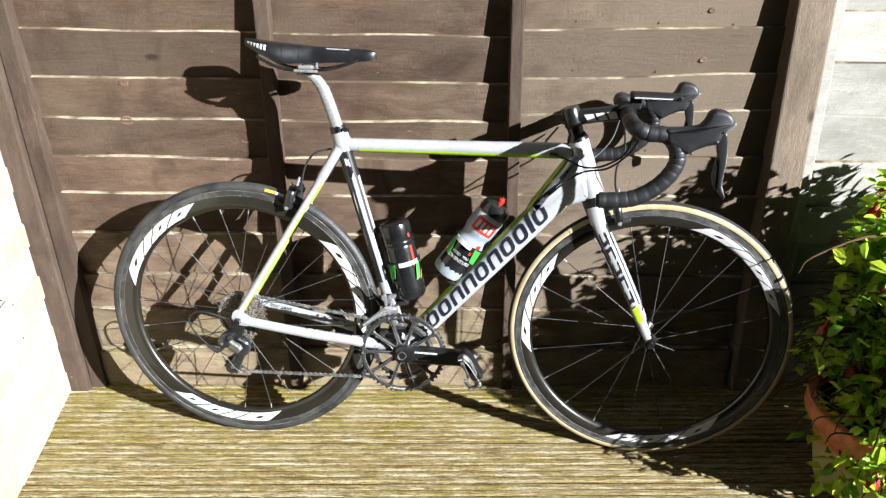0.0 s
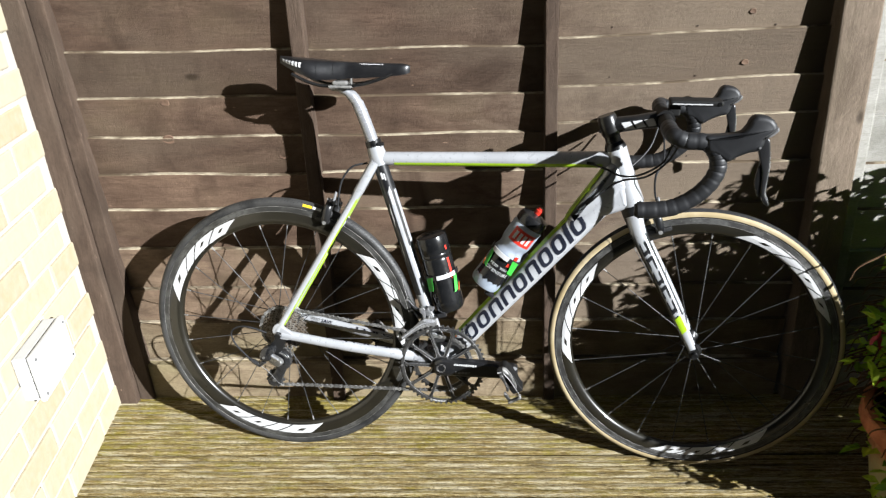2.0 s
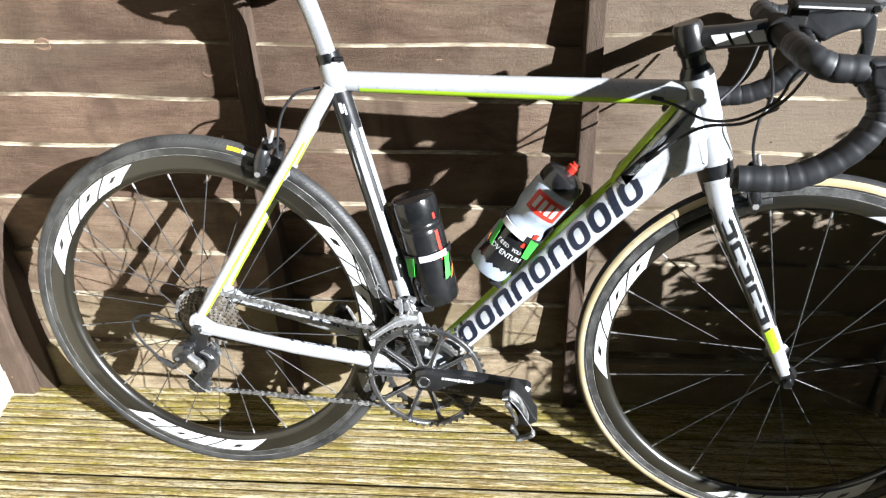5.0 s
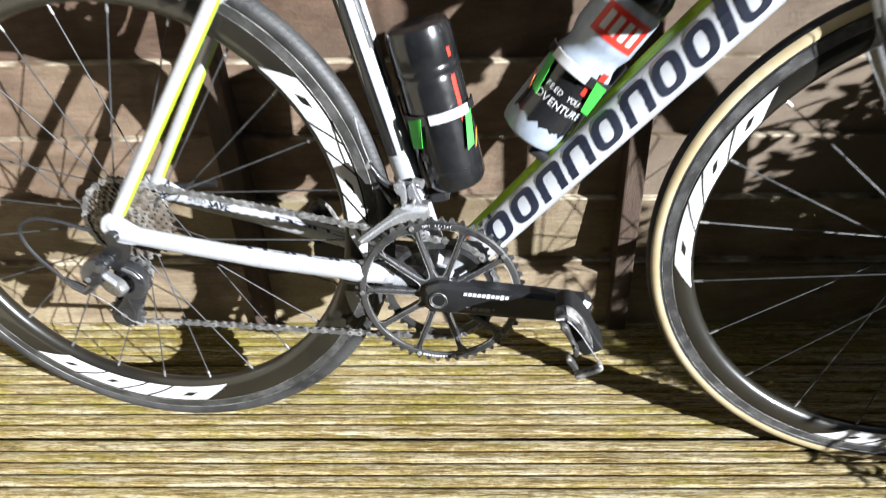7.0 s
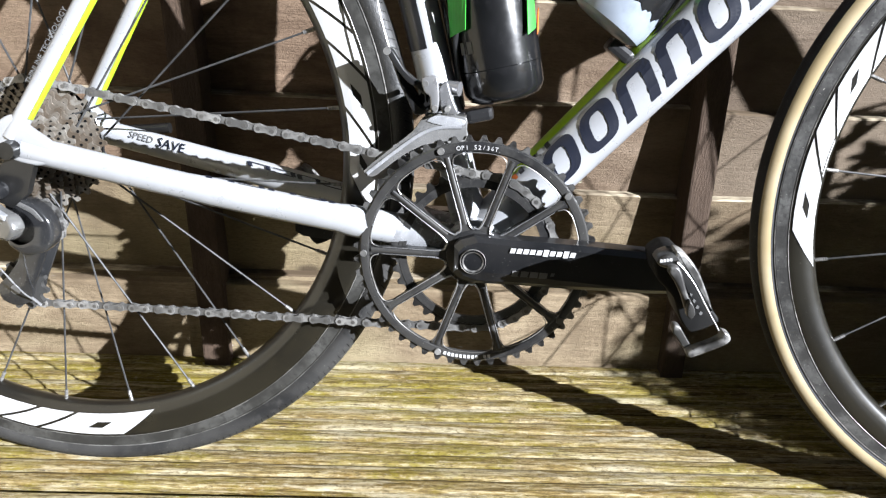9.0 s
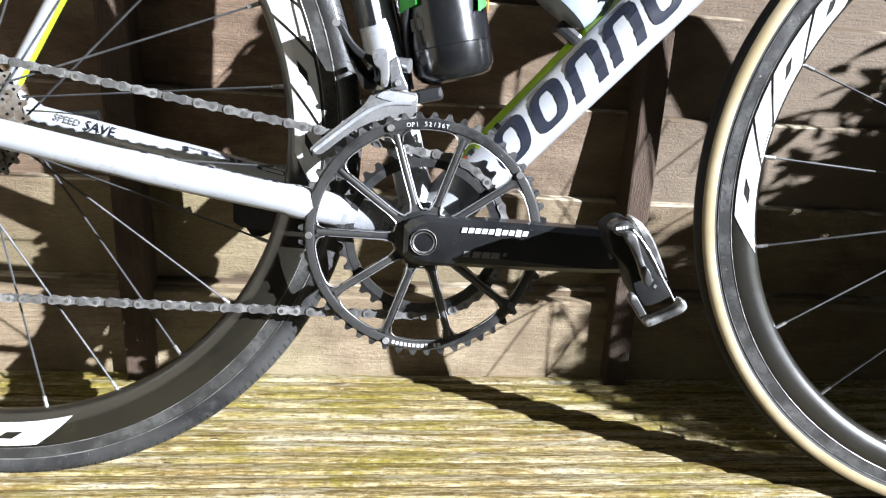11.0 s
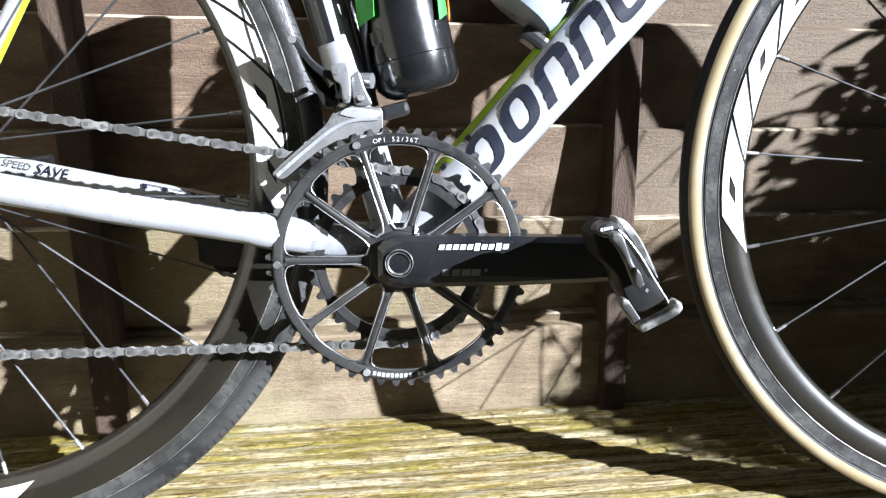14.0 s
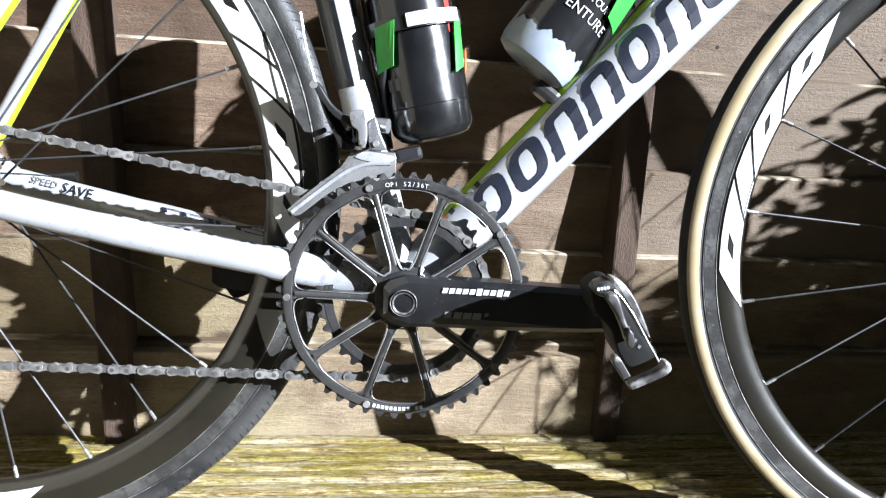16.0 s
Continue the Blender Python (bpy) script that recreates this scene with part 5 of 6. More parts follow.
def crank_arm(y0, y1, target, hw=0.0205):
    """A bevelled hollow-looking crank arm from the bracket axle to the pedal axle."""
    c = Vector((CR[0], 0, CR[1]))
    d = (target - c).normalized()
    nrm = Vector((-d.z, 0, d.x))
    ln = (target - c).length
    prof = [(-0.017, 0.012), (-0.012, 0.0175), (0.0, hw + 0.001), (0.03, hw), (0.09, hw - 0.0005), (ln - 0.02, hw - 0.0025), (ln + 0.004, hw - 0.004), (ln + 0.012, hw - 0.009)]
    out = [c + d * r + nrm * w for r, w in prof] + [c + d * r - nrm * w for r, w in reversed(prof)]
    vs, fs = [], []
    n = len(out)
    mid = c + d * (ln / 2)
    for y, shrink in ((y0, 0.0), (y0 + 0.25 * (y1 - y0), 0.0), (y1 - 0.22 * (y1 - y0), 0.0), (y1, 0.0042)):
        for p in out:
            w = (p - mid).dot(nrm)
            r = (p - mid).dot(d)
            q = mid + d * (r - math.copysign(min(abs(r), shrink), r)) + nrm * (w - math.copysign(min(abs(w), shrink), w))
            vs.append((q.x, y - math.copysign(flare((q - c).dot(d)), y), q.z))
    for i in range(3):
        for k in range(n):
            a, b = i * n + k, i * n + (k + 1) % n
            fs.append((a, b, b + n, a + n))
    fs += [tuple(range(n - 1, -1, -1)), tuple(3 * n + k for k in range(n))]
    return vs, fs


crank = P("crank_arm", crank_arm(-0.055, -0.0765, ARM_T), M_BLACKP, smooth=False, label="gloss black hollow crank arm")
P("spindle_end", revolve([(0.0, -0.068), (0.0082, -0.068), (0.0084, -0.0775), (0.0108, -0.0785), (0.0115, -0.077), (0.0115, -0.07)], CR, 30), M_ANOD, crank, at=Matrix.Translation((0, 0.022, 0)))
# black lining paints the dark inside the hollow spindle
P("bore", revolve([(0.0, -0.0685), (0.0081, -0.0685), (0.0081, -0.0772)], CR, 24), M_HOLE_SHADE, crank, at=Matrix.Translation((0, 0.022, 0)))
P("spindle_ring", revolve([(0.008, -0.0774), (0.0082, -0.0786), (0.0094, -0.0792)], CR, 30), M_WORN, crank, at=Matrix.Translation((0, 0.022, 0)))
P("spindle_ring", revolve([(0.0104, -0.0782), (0.0109, -0.0789), (0.0115, -0.0782)], CR, 30), M_WORN, crank, at=Matrix.Translation((0, 0.022, 0)))
DIR = (ARM_T - V(CR[0], 0, CR[1])).normalized()
UPA = V(-DIR.z, 0, DIR.x)
for k in range(10):
    c = V(CR[0], 0, CR[1]) + DIR * (0.034 + 0.0056 * k) + UPA * 0.0125
    w, hh, sk = 0.0022, 0.0021 if k not in (5, 8) else 0.0029, 0.0006
    P("print_bar", plate([((c + DIR * i1 + UPA * j1).x, (c + DIR * i1 + UPA * j1).z) for i1, j1 in ((-w - sk, -hh), (w - sk, -hh), (w + sk, hh), (-w + sk, hh))], -0.0762, -0.0776), M_WHITE, crank, smooth=False, at=Matrix.Translation((0, flare(0.034 + 0.0056 * k), 0)))
for k in range(5):
    c = V(CR[0], 0, CR[1]) + DIR * (0.037 + 0.0078 * k) + UPA * (-0.008 if k < 4 else -0.0065)
    w, hh = (0.0034, 0.0026) if k < 4 else (0.0015, 0.0014)
    P("print_bar", plate([((c + DIR * i1 + UPA * j1).x, (c + DIR * i1 + UPA * j1).z) for i1, j1 in ((-w, -hh), (w, -hh), (w + 0.001, hh), (-w + 0.001, hh))], -0.0762, -0.0776), M_GREY, crank, smooth=False, at=Matrix.Translation((0, flare(0.037 + 0.0078 * k), 0)))
left_t = V(CR[0], 0, CR[1]) * 2 - ARM_T
left_crank = P("crank_arm", crank_arm(0.055, 0.0765, left_t), M_BLACKP, smooth=False)
P("axle_thread", revolve([(0.004, 0.0552), (0.0055, 0.053), (0.0075, 0.0535), (0.008, 0.0555)], (left_t.x, left_t.z), 24), M_STEEL, left_crank)

# pedals


def pedal(at_u, at_v, sgn):
    """A clipless pedal hanging by its heavy tail: a wedge body, a bowed rail, an inner limb and a rear clip."""
    def y(d):
        return sgn * (0.066 + 1.9 * d)

    def uv(d, *rows):
        # the outline shrinks a little towards the outer end and hangs back
        k = (0.574 - 1.9 * d) / (0.5635 - d)
        return [(at_u - 0.1755 - 0.003 + (a + 0.003) * k - 0.0055, at_v - 0.2725 + 0.378 + (b - 0.378) * k + 0.004) for a, b in rows]

    body = P("pedal", rounded(uv(0.024, (0.155, 0.297), (0.161, 0.3015), (0.17, 0.3015), (0.183, 0.289), (0.195, 0.2704), (0.2035, 0.2552), (0.2105, 0.244), (0.19, 0.233), (0.179, 0.245), (0.172, 0.262), (0.162, 0.272), (0.1565, 0.278), (0.152, 0.292)), y(0.004), y(0.024), 0.002), M_MATT, label="black clipless pedal with worn silver edges")
    P("pedal_axle", tube([V(at_u, y(0.0), at_v), V(at_u, y(0.022), at_v)], [0.0085, 0.0095], 16), M_ANOD, body)
    P("nose", rounded(uv(0.036, (0.1525, 0.2965), (0.155, 0.3012), (0.1615, 0.3045), (0.168, 0.3042), (0.1725, 0.3), (0.1695, 0.296), (0.163, 0.292), (0.156, 0.293)), y(0.024), y(0.036), 0.003), M_NOSE, body)
    P("rail", rounded(uv(0.036, (0.1655, 0.3075), (0.1735, 0.3045), (0.1845, 0.2925), (0.1925, 0.278), (0.1985, 0.2655), (0.2, 0.258), (0.1955, 0.263), (0.1885, 0.273), (0.1805, 0.284), (0.1725, 0.2935), (0.1665, 0.2985)), y(0.027), y(0.036), 0.0018), M_WORN, body, "worn scuffed alloy rail")
    P("rail_edge", tube(smooth_path([V(a, y(0.0365), b) for a, b in uv(0.0365, (0.167, 0.2985), (0.1745, 0.2915), (0.185, 0.2785), (0.1955, 0.262), (0.204, 0.2495), (0.2085, 0.2425))], 4), 0.0008, 6), M_BRIGHT, body)
    P("limb", rounded(uv(0.042, (0.1615, 0.2965), (0.1662, 0.2975), (0.1706, 0.2935), (0.178, 0.2755), (0.1842, 0.2655), (0.1852, 0.259), (0.182, 0.2568), (0.1785, 0.2615), (0.174, 0.272), (0.169, 0.281), (0.1648, 0.287), (0.161, 0.2915)), y(0.0375), y(0.042), 0.002), M_LIMB, body)
    P("limb_tip", rounded(uv(0.0445, (0.1795, 0.2715), (0.1835, 0.267), (0.1855, 0.2605), (0.183, 0.2562), (0.1795, 0.2585), (0.1785, 0.265)), y(0.04), y(0.0445), 0.001), M_WORN, body)
    P("rear_clip", rounded(uv(0.045, (0.2095, 0.2475), (0.2142, 0.246), (0.216, 0.2415), (0.2125, 0.2365), (0.2, 0.2295), (0.1875, 0.2235), (0.184, 0.226), (0.186, 0.2295), (0.198, 0.2355), (0.2075, 0.2415)), y(0.0395), y(0.045), 0.0018), M_WORN, body)
    P("clip_arm", rounded(uv(0.04, (0.172, 0.2475), (0.1765, 0.2465), (0.183, 0.2375), (0.188, 0.2295), (0.184, 0.2255), (0.176, 0.236), (0.1715, 0.2415)), y(0.035), y(0.04), 0.0012), M_WORN, body)
    for k in range(4):
        c = Vector(uv(0.024, (0.1855 + 0.0035 * k, 0.266 - 0.005 * k))[0])
        P("print_bar", plate([(c.x - 0.0026, c.y - 0.0006), (c.x - 0.0006, c.y - 0.0019), (c.x + 0.0006, c.y + 0.0004), (c.x - 0.0014, c.y + 0.0017)], y(0.0239), y(0.0243)), M_GREY, body, smooth=False)
    for k in range(4):
        c = Vector(uv(0.036, (0.155 + 0.0024 * k, 0.2985 + 0.0005 * k))[0])
        P("print_bar", plate([(c.x - 0.0009, c.y - 0.0011), (c.x + 0.0009, c.y - 0.0011), (c.x + 0.0009, c.y + 0.0011), (c.x - 0.0009, c.y + 0.0011)], y(0.0358), y(0.0364)), M_WHITE, body, smooth=False)


pedal(ARM_T.x, ARM_T.z, -1)
pedal(left_t.x, left_t.z, 1)

# cassette
teeth = [11, 12, 13, 14, 15, 17, 19, 21, 23, 25, 28]
HUB = (-0.396, 0.3415)
cassette = P("cassette", revolve([(0.0, -0.0475), (0.012, -0.0475), (0.0165, -0.046), (0.0175, -0.043), (0.019, -0.019), (0.0, -0.019)], HUB, 32), M_STEEL)
for i, n in enumerate(teeth):
    r = n * 0.0127 / (2 * math.pi)
    yy = -0.0435 + i * 0.0024
    o, h = toothed(r + 0.0042, r - 0.0024, n, max(0.0172, r - 0.011), HUB, i * 0.37)
    P("sprocket", plate(o, yy, yy + 0.0016, [h]), M_COG, cassette, smooth=False)
    # raised black dots between the teeth, painting the dark of drilled reliefs
    w = 2 * math.pi / n
    dots = [(r - 0.0012, (k + i * 0.37 + 0.5) * w) for k in range(n)]
    P("relief_holes", join(*[tube([V(HUB[0] + q * math.cos(a), yy - 0.0003, HUB[1] + q * math.sin(a)), V(HUB[0] + q * math.cos(a), yy + 0.0003, HUB[1] + q * math.sin(a))], 0.0014, 7) for q, a in dots]), M_HOLE_SHADE, cassette)
P("spoke_guard", revolve([(0.02, -0.0155), (0.055, -0.0155), (0.056, -0.0145), (0.02, -0.0145)], HUB, 40, True), M_ANOD, cassette)

# rear mechanism
JU, JL = V(-0.403, -0.03, 0.267), V(-0.425, -0.028, 0.2035)
mech = P("rear_derailleur", rounded([(-0.44, 0.301), (-0.43, 0.314), (-0.416, 0.317), (-0.405, 0.312), (-0.403, 0.302), (-0.412, 0.295), (-0.414, 0.284), (-0.427, 0.277), (-0.441, 0.284)], -0.085, -0.062, 0.005), M_MECH, label="black rear gear mechanism with silver highlights")
P("mounting_bolt", tube([V(-0.41, -0.062, 0.307), V(-0.41, -0.0865, 0.307)], [0.007, 0.006], 14), M_MECH, mech)
P("pivot_pin", tube([V(-0.43, -0.08, 0.29), V(-0.43, -0.0862, 0.29)], 0.0035, 12), M_STEEL, mech)
link_m = Matrix.Translation((-0.408, -0.0755, 0.288)) @ Matrix.Rotation(radians(-26), 4, "Z")
# grey steel colour carries the sun's reflection on this link
P("outer_link", rounded([(-0.024, 0.014), (0.004, 0.006), (0.024, 0.002), (0.03, -0.008), (0.018, -0.02), (-0.004, -0.018), (-0.02, -0.006)], -0.007, 0.006, 0.003), M_CAGE, mech, at=link_m)
# polished strip painted as the highlight along the link's top
P("link_edge", rounded([(-0.021, 0.0145), (0.004, 0.0075), (0.021, 0.003), (0.021, -0.0015), (0.003, 0.0015), (-0.02, 0.0085)], -0.0085, -0.002, 0.0014), M_POLISHED, mech, at=link_m)
P("knuckle", rounded([(-0.411, 0.295), (-0.397, 0.298), (-0.382, 0.292), (-0.3715, 0.279), (-0.3705, 0.262), (-0.38, 0.25), (-0.397, 0.246), (-0.412, 0.254), (-0.413, 0.266), (-0.402, 0.259), (-0.391, 0.264), (-0.389, 0.275), (-0.397, 0.284), (-0.409, 0.286)], -0.062, -0.044, 0.0035), M_MECH, mech)
P("knuckle_face", rounded([(-0.404, 0.2945), (-0.396, 0.2955), (-0.384, 0.29), (-0.376, 0.28), (-0.38, 0.2795), (-0.387, 0.286), (-0.396, 0.2905)], -0.0625, -0.06, 0.0008, 3), M_CAGE, mech)
P("inner_link", tube([V(-0.43, -0.064, 0.285), V(-0.392, -0.052, 0.262)], [(0.005, 0.009)] * 2, 10), M_RUBBER, mech)
P("barrel_adjuster", tube([V(-0.4725, -0.071, 0.279), V(-0.464, -0.071, 0.2735), V(-0.462, -0.071, 0.272), V(-0.445, -0.07, 0.261)], [0.0038, 0.0045, 0.0058, 0.0058], 12), M_MECH, mech)
P("wire_stop", tube([V(-0.447, -0.07, 0.263), V(-0.434, -0.072, 0.274)], 0.006, 10), M_MECH, mech)
P("inner_wire", tube(smooth_path([V(-0.446, -0.07, 0.261), V(-0.43, -0.06, 0.238), V(-0.414, -0.05, 0.207), V(-0.406, -0.043, 0.1945)], 4), 0.0008, 6), M_BRIGHT, mech)
P("wire_tip", tube([V(-0.4085, -0.044, 0.198), V(-0.402, -0.0405, 0.1893)], 0.0014, 6), M_BRIGHT, mech)
for yy in (-0.041, -0.022):
    P("cage_plate", rounded([(-0.402, 0.272), (-0.389, 0.266), (-0.388, 0.251), (-0.396, 0.23), (-0.405, 0.21), (-0.411, 0.193), (-0.425, 0.187), (-0.439, 0.192), (-0.442, 0.205), (-0.431, 0.217), (-0.419, 0.233), (-0.414, 0.255), (-0.412, 0.268)], yy, yy + 0.0024, 0.0006, 3), M_MECH, mech)
for j, n in ((JU, 11), (JL, 11)):
    o, h = toothed(0.0245, 0.0185, n, 0.006, (j.x, j.z), 0.2)
    P("jockey_wheel", plate(o, j.y - 0.0025, j.y + 0.0025, [h]), M_RUBBER, mech, smooth=False)
    P("jockey_bolt", tube([V(j.x, j.y - 0.0135, j.z), V(j.x, j.y + 0.01, j.z)], 0.0048, 14), M_STEEL, mech)

# front mechanism
fm = P("front_derailleur", rounded([(-0.0971, 0.3385), (-0.0924, 0.3335), (-0.0859, 0.3351), (-0.0654, 0.3525), (-0.0473, 0.3632), (-0.0264, 0.3684), (-0.0107, 0.3708), (-0.0097, 0.38), (-0.0109, 0.3892), (-0.0262, 0.3911), (-0.0368, 0.3915), (-0.0476, 0.3875), (-0.0557, 0.3755), (-0.0762, 0.3577)], -0.0572, -0.0545, 0.0008, 3), M_CAGE, label="polished steel chain guide cage")
P("cage_rib", tube(smooth_path([V(-0.094, -0.0576, 0.3362), V(-0.07, -0.058, 0.357), V(-0.05, -0.058, 0.3725), V(-0.034, -0.058, 0.3795), V(-0.014, -0.0578, 0.3815)], 5), [(0.0008, 0.0016)] * 21, 8), M_POLISHED, fm)
P("cage_face", rounded([(-0.044, 0.3845), (-0.038, 0.3895), (-0.0262, 0.3895), (-0.0125, 0.3875), (-0.0125, 0.383), (-0.03, 0.3815)], -0.057, -0.0582, 0.0005, 2), M_POLISHED, fm)
P("inner_plate", rounded([(-0.095, 0.332), (-0.084, 0.328), (-0.06, 0.344), (-0.04, 0.354), (-0.012, 0.36), (-0.012, 0.384), (-0.046, 0.386), (-0.07, 0.352)], -0.042, -0.04, 0.0006, 2), M_STEEL, fm)
P("cage_bridge", box(-0.046, -0.011, -0.0545, -0.042, 0.3868, 0.3902, 0.001), M_STEEL, fm, smooth=False)
P("body", rounded([(-0.054, 0.3905), (-0.0435, 0.3935), (-0.028, 0.394), (-0.026, 0.409), (-0.036, 0.413), (-0.047, 0.41), (-0.0565, 0.4)], -0.034, -0.02, 0.002, 3), M_ANOD, fm)
P("link", rounded([(-0.0488, 0.4205), (-0.0365, 0.4228), (-0.0338, 0.4033), (-0.0352, 0.3935), (-0.0402, 0.3938), (-0.0415, 0.406), (-0.0465, 0.41)], -0.05, -0.043, 0.0012, 3), M_BRIGHT, fm)
P("link", rounded([(-0.0355, 0.412), (-0.0285, 0.4185), (-0.0235, 0.405), (-0.018, 0.3925), (-0.0305, 0.391), (-0.0335, 0.399)], -0.04, -0.03, 0.0015, 3), M_BRIGHT, fm)
for u, v in ((-0.037, 0.3975), (-0.0455, 0.4165), (-0.0265, 0.397)):
    P("link_pin", tube([V(u, -0.0525, v), V(u, -0.03, v)], 0.0024, 10), M_STEEL, fm)
P("pull_arm", rounded([(-0.079, 0.4425), (-0.0745, 0.442), (-0.064, 0.4268), (-0.054, 0.419), (-0.0462, 0.4165), (-0.0432, 0.408), (-0.0438, 0.4), (-0.0475, 0.408), (-0.0545, 0.4125), (-0.0625, 0.4175), (-0.072, 0.4285), (-0.0775, 0.4365)], -0.045, -0.036, 0.0014, 3), M_BLACKP, fm)
P("pull_arm", rounded([(-0.0775, 0.438), (-0.0735, 0.436), (-0.066, 0.419), (-0.057, 0.404), (-0.0485, 0.3965), (-0.0435, 0.396), (-0.0455, 0.391), (-0.0545, 0.3895), (-0.0605, 0.4), (-0.069, 0.416)], -0.04, -0.032, 0.0014, 3), M_BLACKP, fm)
P("wire_bolt", tube([V(-0.0785, -0.047, 0.4405), V(-0.0785, -0.034, 0.4405)], 0.0032, 10), M_STEEL, fm)
P("clamp_band", tube([BB + AX * 0.128, BB + AX * 0.15], 0.0185, 20), M_BRIGHT, fm)
P("clamp_bolt", tube([V(-0.029, -0.022, 0.412), V(-0.018, -0.026, 0.4115)], [0.006, 0.0062], 14), M_BRIGHT, fm)
P("inner_wire", tube(smooth_path([V(-0.0785, -0.036, 0.4435), V(-0.0855, -0.0355, 0.465), V(-0.0899, -0.035, 0.4832)], 4), 0.0008, 6), M_BRIGHT, fm)
P("wire_tip", tube([V(-0.0897, -0.035, 0.4825), V(-0.0925, -0.035, 0.4966)], 0.0014, 6), M_BRIGHT, fm)
for k in range(6):
    c = Vector((-0.0705 + 0.0052 * k, 0.3625 + 0.0036 * k))
    P("print_bar", plate([(c.x - 0.0016, c.y - 0.0022), (c.x + 0.0012, c.y - 0.0003), (c.x + 0.0008, c.y + 0.0012), (c.x - 0.0018, c.y - 0.0007)], -0.0571, -0.0574), M_GREY, fm, smooth=False)

fm.matrix_basis = Matrix.Translation((0, 0.019, 0))
for ob in fm.children:
    if ob.name.split(".")[0] in ("body", "link", "link_pin", "pull_arm", "wire_bolt", "clamp_band", "clamp_bolt", "inner_wire", "wire_tip"):
        ob.matrix_basis = Matrix.Translation((0, -0.019, 0))

# chain: real links along the tangents of the sprockets
CHAIN_R, COG_R = 0.0728, 0.0566


def tangent_points():
    pts = []
    c, k = Vector((CR[0], CR[1])), Vector(HUB)
    # lower run, from the lower jockey wheel to the ring
    pts.append((JL.x + 0.002, JL.z - 0.0205))
    pts.append((c.x - 0.003, c.y - CHAIN_R))
    for d in range(-86, 97, 6):
        pts.append((c.x + CHAIN_R * math.cos(radians(d)), c.y + CHAIN_R * math.sin(radians(d))))
    for d in range(98, 275, 7):
        pts.append((k.x + (COG_R + 0.001) * math.cos(radians(d)), k.y + (COG_R + 0.001) * math.sin(radians(d))))
    for d in range(70, -80, -12):
        pts.append((JU.x + 0.0205 * math.cos(radians(d)), JU.z + 0.0205 * math.sin(radians(d))))
    for d in range(110, 265, 12):
        pts.append((JL.x + 0.0205 * math.cos(radians(d)), JL.z + 0.0205 * math.sin(radians(d))))
    return [Vector((a, b)) for a, b in pts]


def chain_y(u):
    f = min(1, max(0, (u + 0.36) / 0.28))
    return -0.0215 + (-0.0315 + 0.0215) * f


path = tangent_points()
path.append(path[0])
walked, stops, total = [0.0], [], 0.0
for a, b in zip(path, path[1:]):
    total += (b - a).length
    walked.append(total)
count = round(total / 0.0127 / 2) * 2
for i in range(count):
    d = total * i / count
    k = max(j for j in range(len(walked) - 1) if walked[j] <= d)
    f = (d - walked[k]) / max(walked[k + 1] - walked[k], 1e-9)
    p = path[k].lerp(path[k + 1], f)
    stops.append(V(p.x, chain_y(p.x), p.y))


def link_plate(y0, y1, hw):
    out = []
    for cx, sgn in ((0.0127, 1), (0.0, -1)):
        for d in (-75, -40, 0, 40, 75):
            a = radians(d)
            out.append((cx + sgn * hw * math.cos(a), sgn * hw * math.sin(a)))
        out.append((0.00635, hw * 0.62 * sgn))
    return plate(out, y0, y1)


chain = P("chain", tube([stops[0], stops[0] + V(0, 0.004, 0)], 0.0018, 8), M_CHAIN, label="oily grey roller chain")
pin = tube([(0, -0.0031, 0), (0, 0.0031, 0)], 0.0019, 8)
pin2 = ([(x + 0.0127, y, z) for x, y, z in pin[0]], pin[1])
roller = tube([(0, -0.0011, 0), (0, 0.0011, 0)], 0.0038, 10)
roller2 = ([(x + 0.0127, y, z) for x, y, z in roller[0]], roller[1])
outer_geo = join(link_plate(-0.0028, -0.0019, 0.0041), link_plate(0.0019, 0.0028, 0.0041), pin, pin2)
inner_geo = join(link_plate(-0.0018, -0.0011, 0.0041), link_plate(0.0011, 0.0018, 0.0041), roller, roller2)
meshes = {}
for i in range(count):
    a, b = stops[i], stops[(i + 1) % count]
    d = b - a
    kind = i % 2
    if kind not in meshes:
        ob = P("chain_link", inner_geo if kind else outer_geo, M_CHAIN, chain, smooth=False)
        ob.data.materials.append(M_PIN)
        if not kind:
            for p in ob.data.polygons:
                at = [ob.data.vertices[j].co for j in p.vertices]
                if any(all(math.hypot(q.x - px, q.z) < 0.00195 for q in at) for px in (0.0, 0.0127)):
                    p.material_index = 1
        meshes[kind] = ob.data
    else:
        ob = new("chain_link", meshes[kind])
        ob.parent = chain
    ang_y = -math.atan2(d.z, d.x)
    ob.matrix_basis = Matrix.Translation(a) @ Matrix.Rotation(ang_y, 4, "Y") @ Matrix.Rotation(math.atan2(d.y, math.hypot(d.x, d.z)), 4, "Z") @ Matrix.Diagonal((d.length / 0.0127, 1, 1, 1))


# ---- bottles in their cages ----
def bottle_frame(low, high, y):
    """A matrix with z along the bottle's axis and -y to the drive side, in the bicycle's frame."""
    z = (Vector((high[0], 0, high[1])) - Vector((low[0], 0, low[1]))).normalized()
    yv = Vector((0, 1, 0))
    x = yv.cross(z)
    return Matrix(((x.x, yv.x, z.x, low[0]), (x.y, yv.y, z.y, y), (x.z, yv.z, z.z, low[1]), (0, 0, 0, 1)))


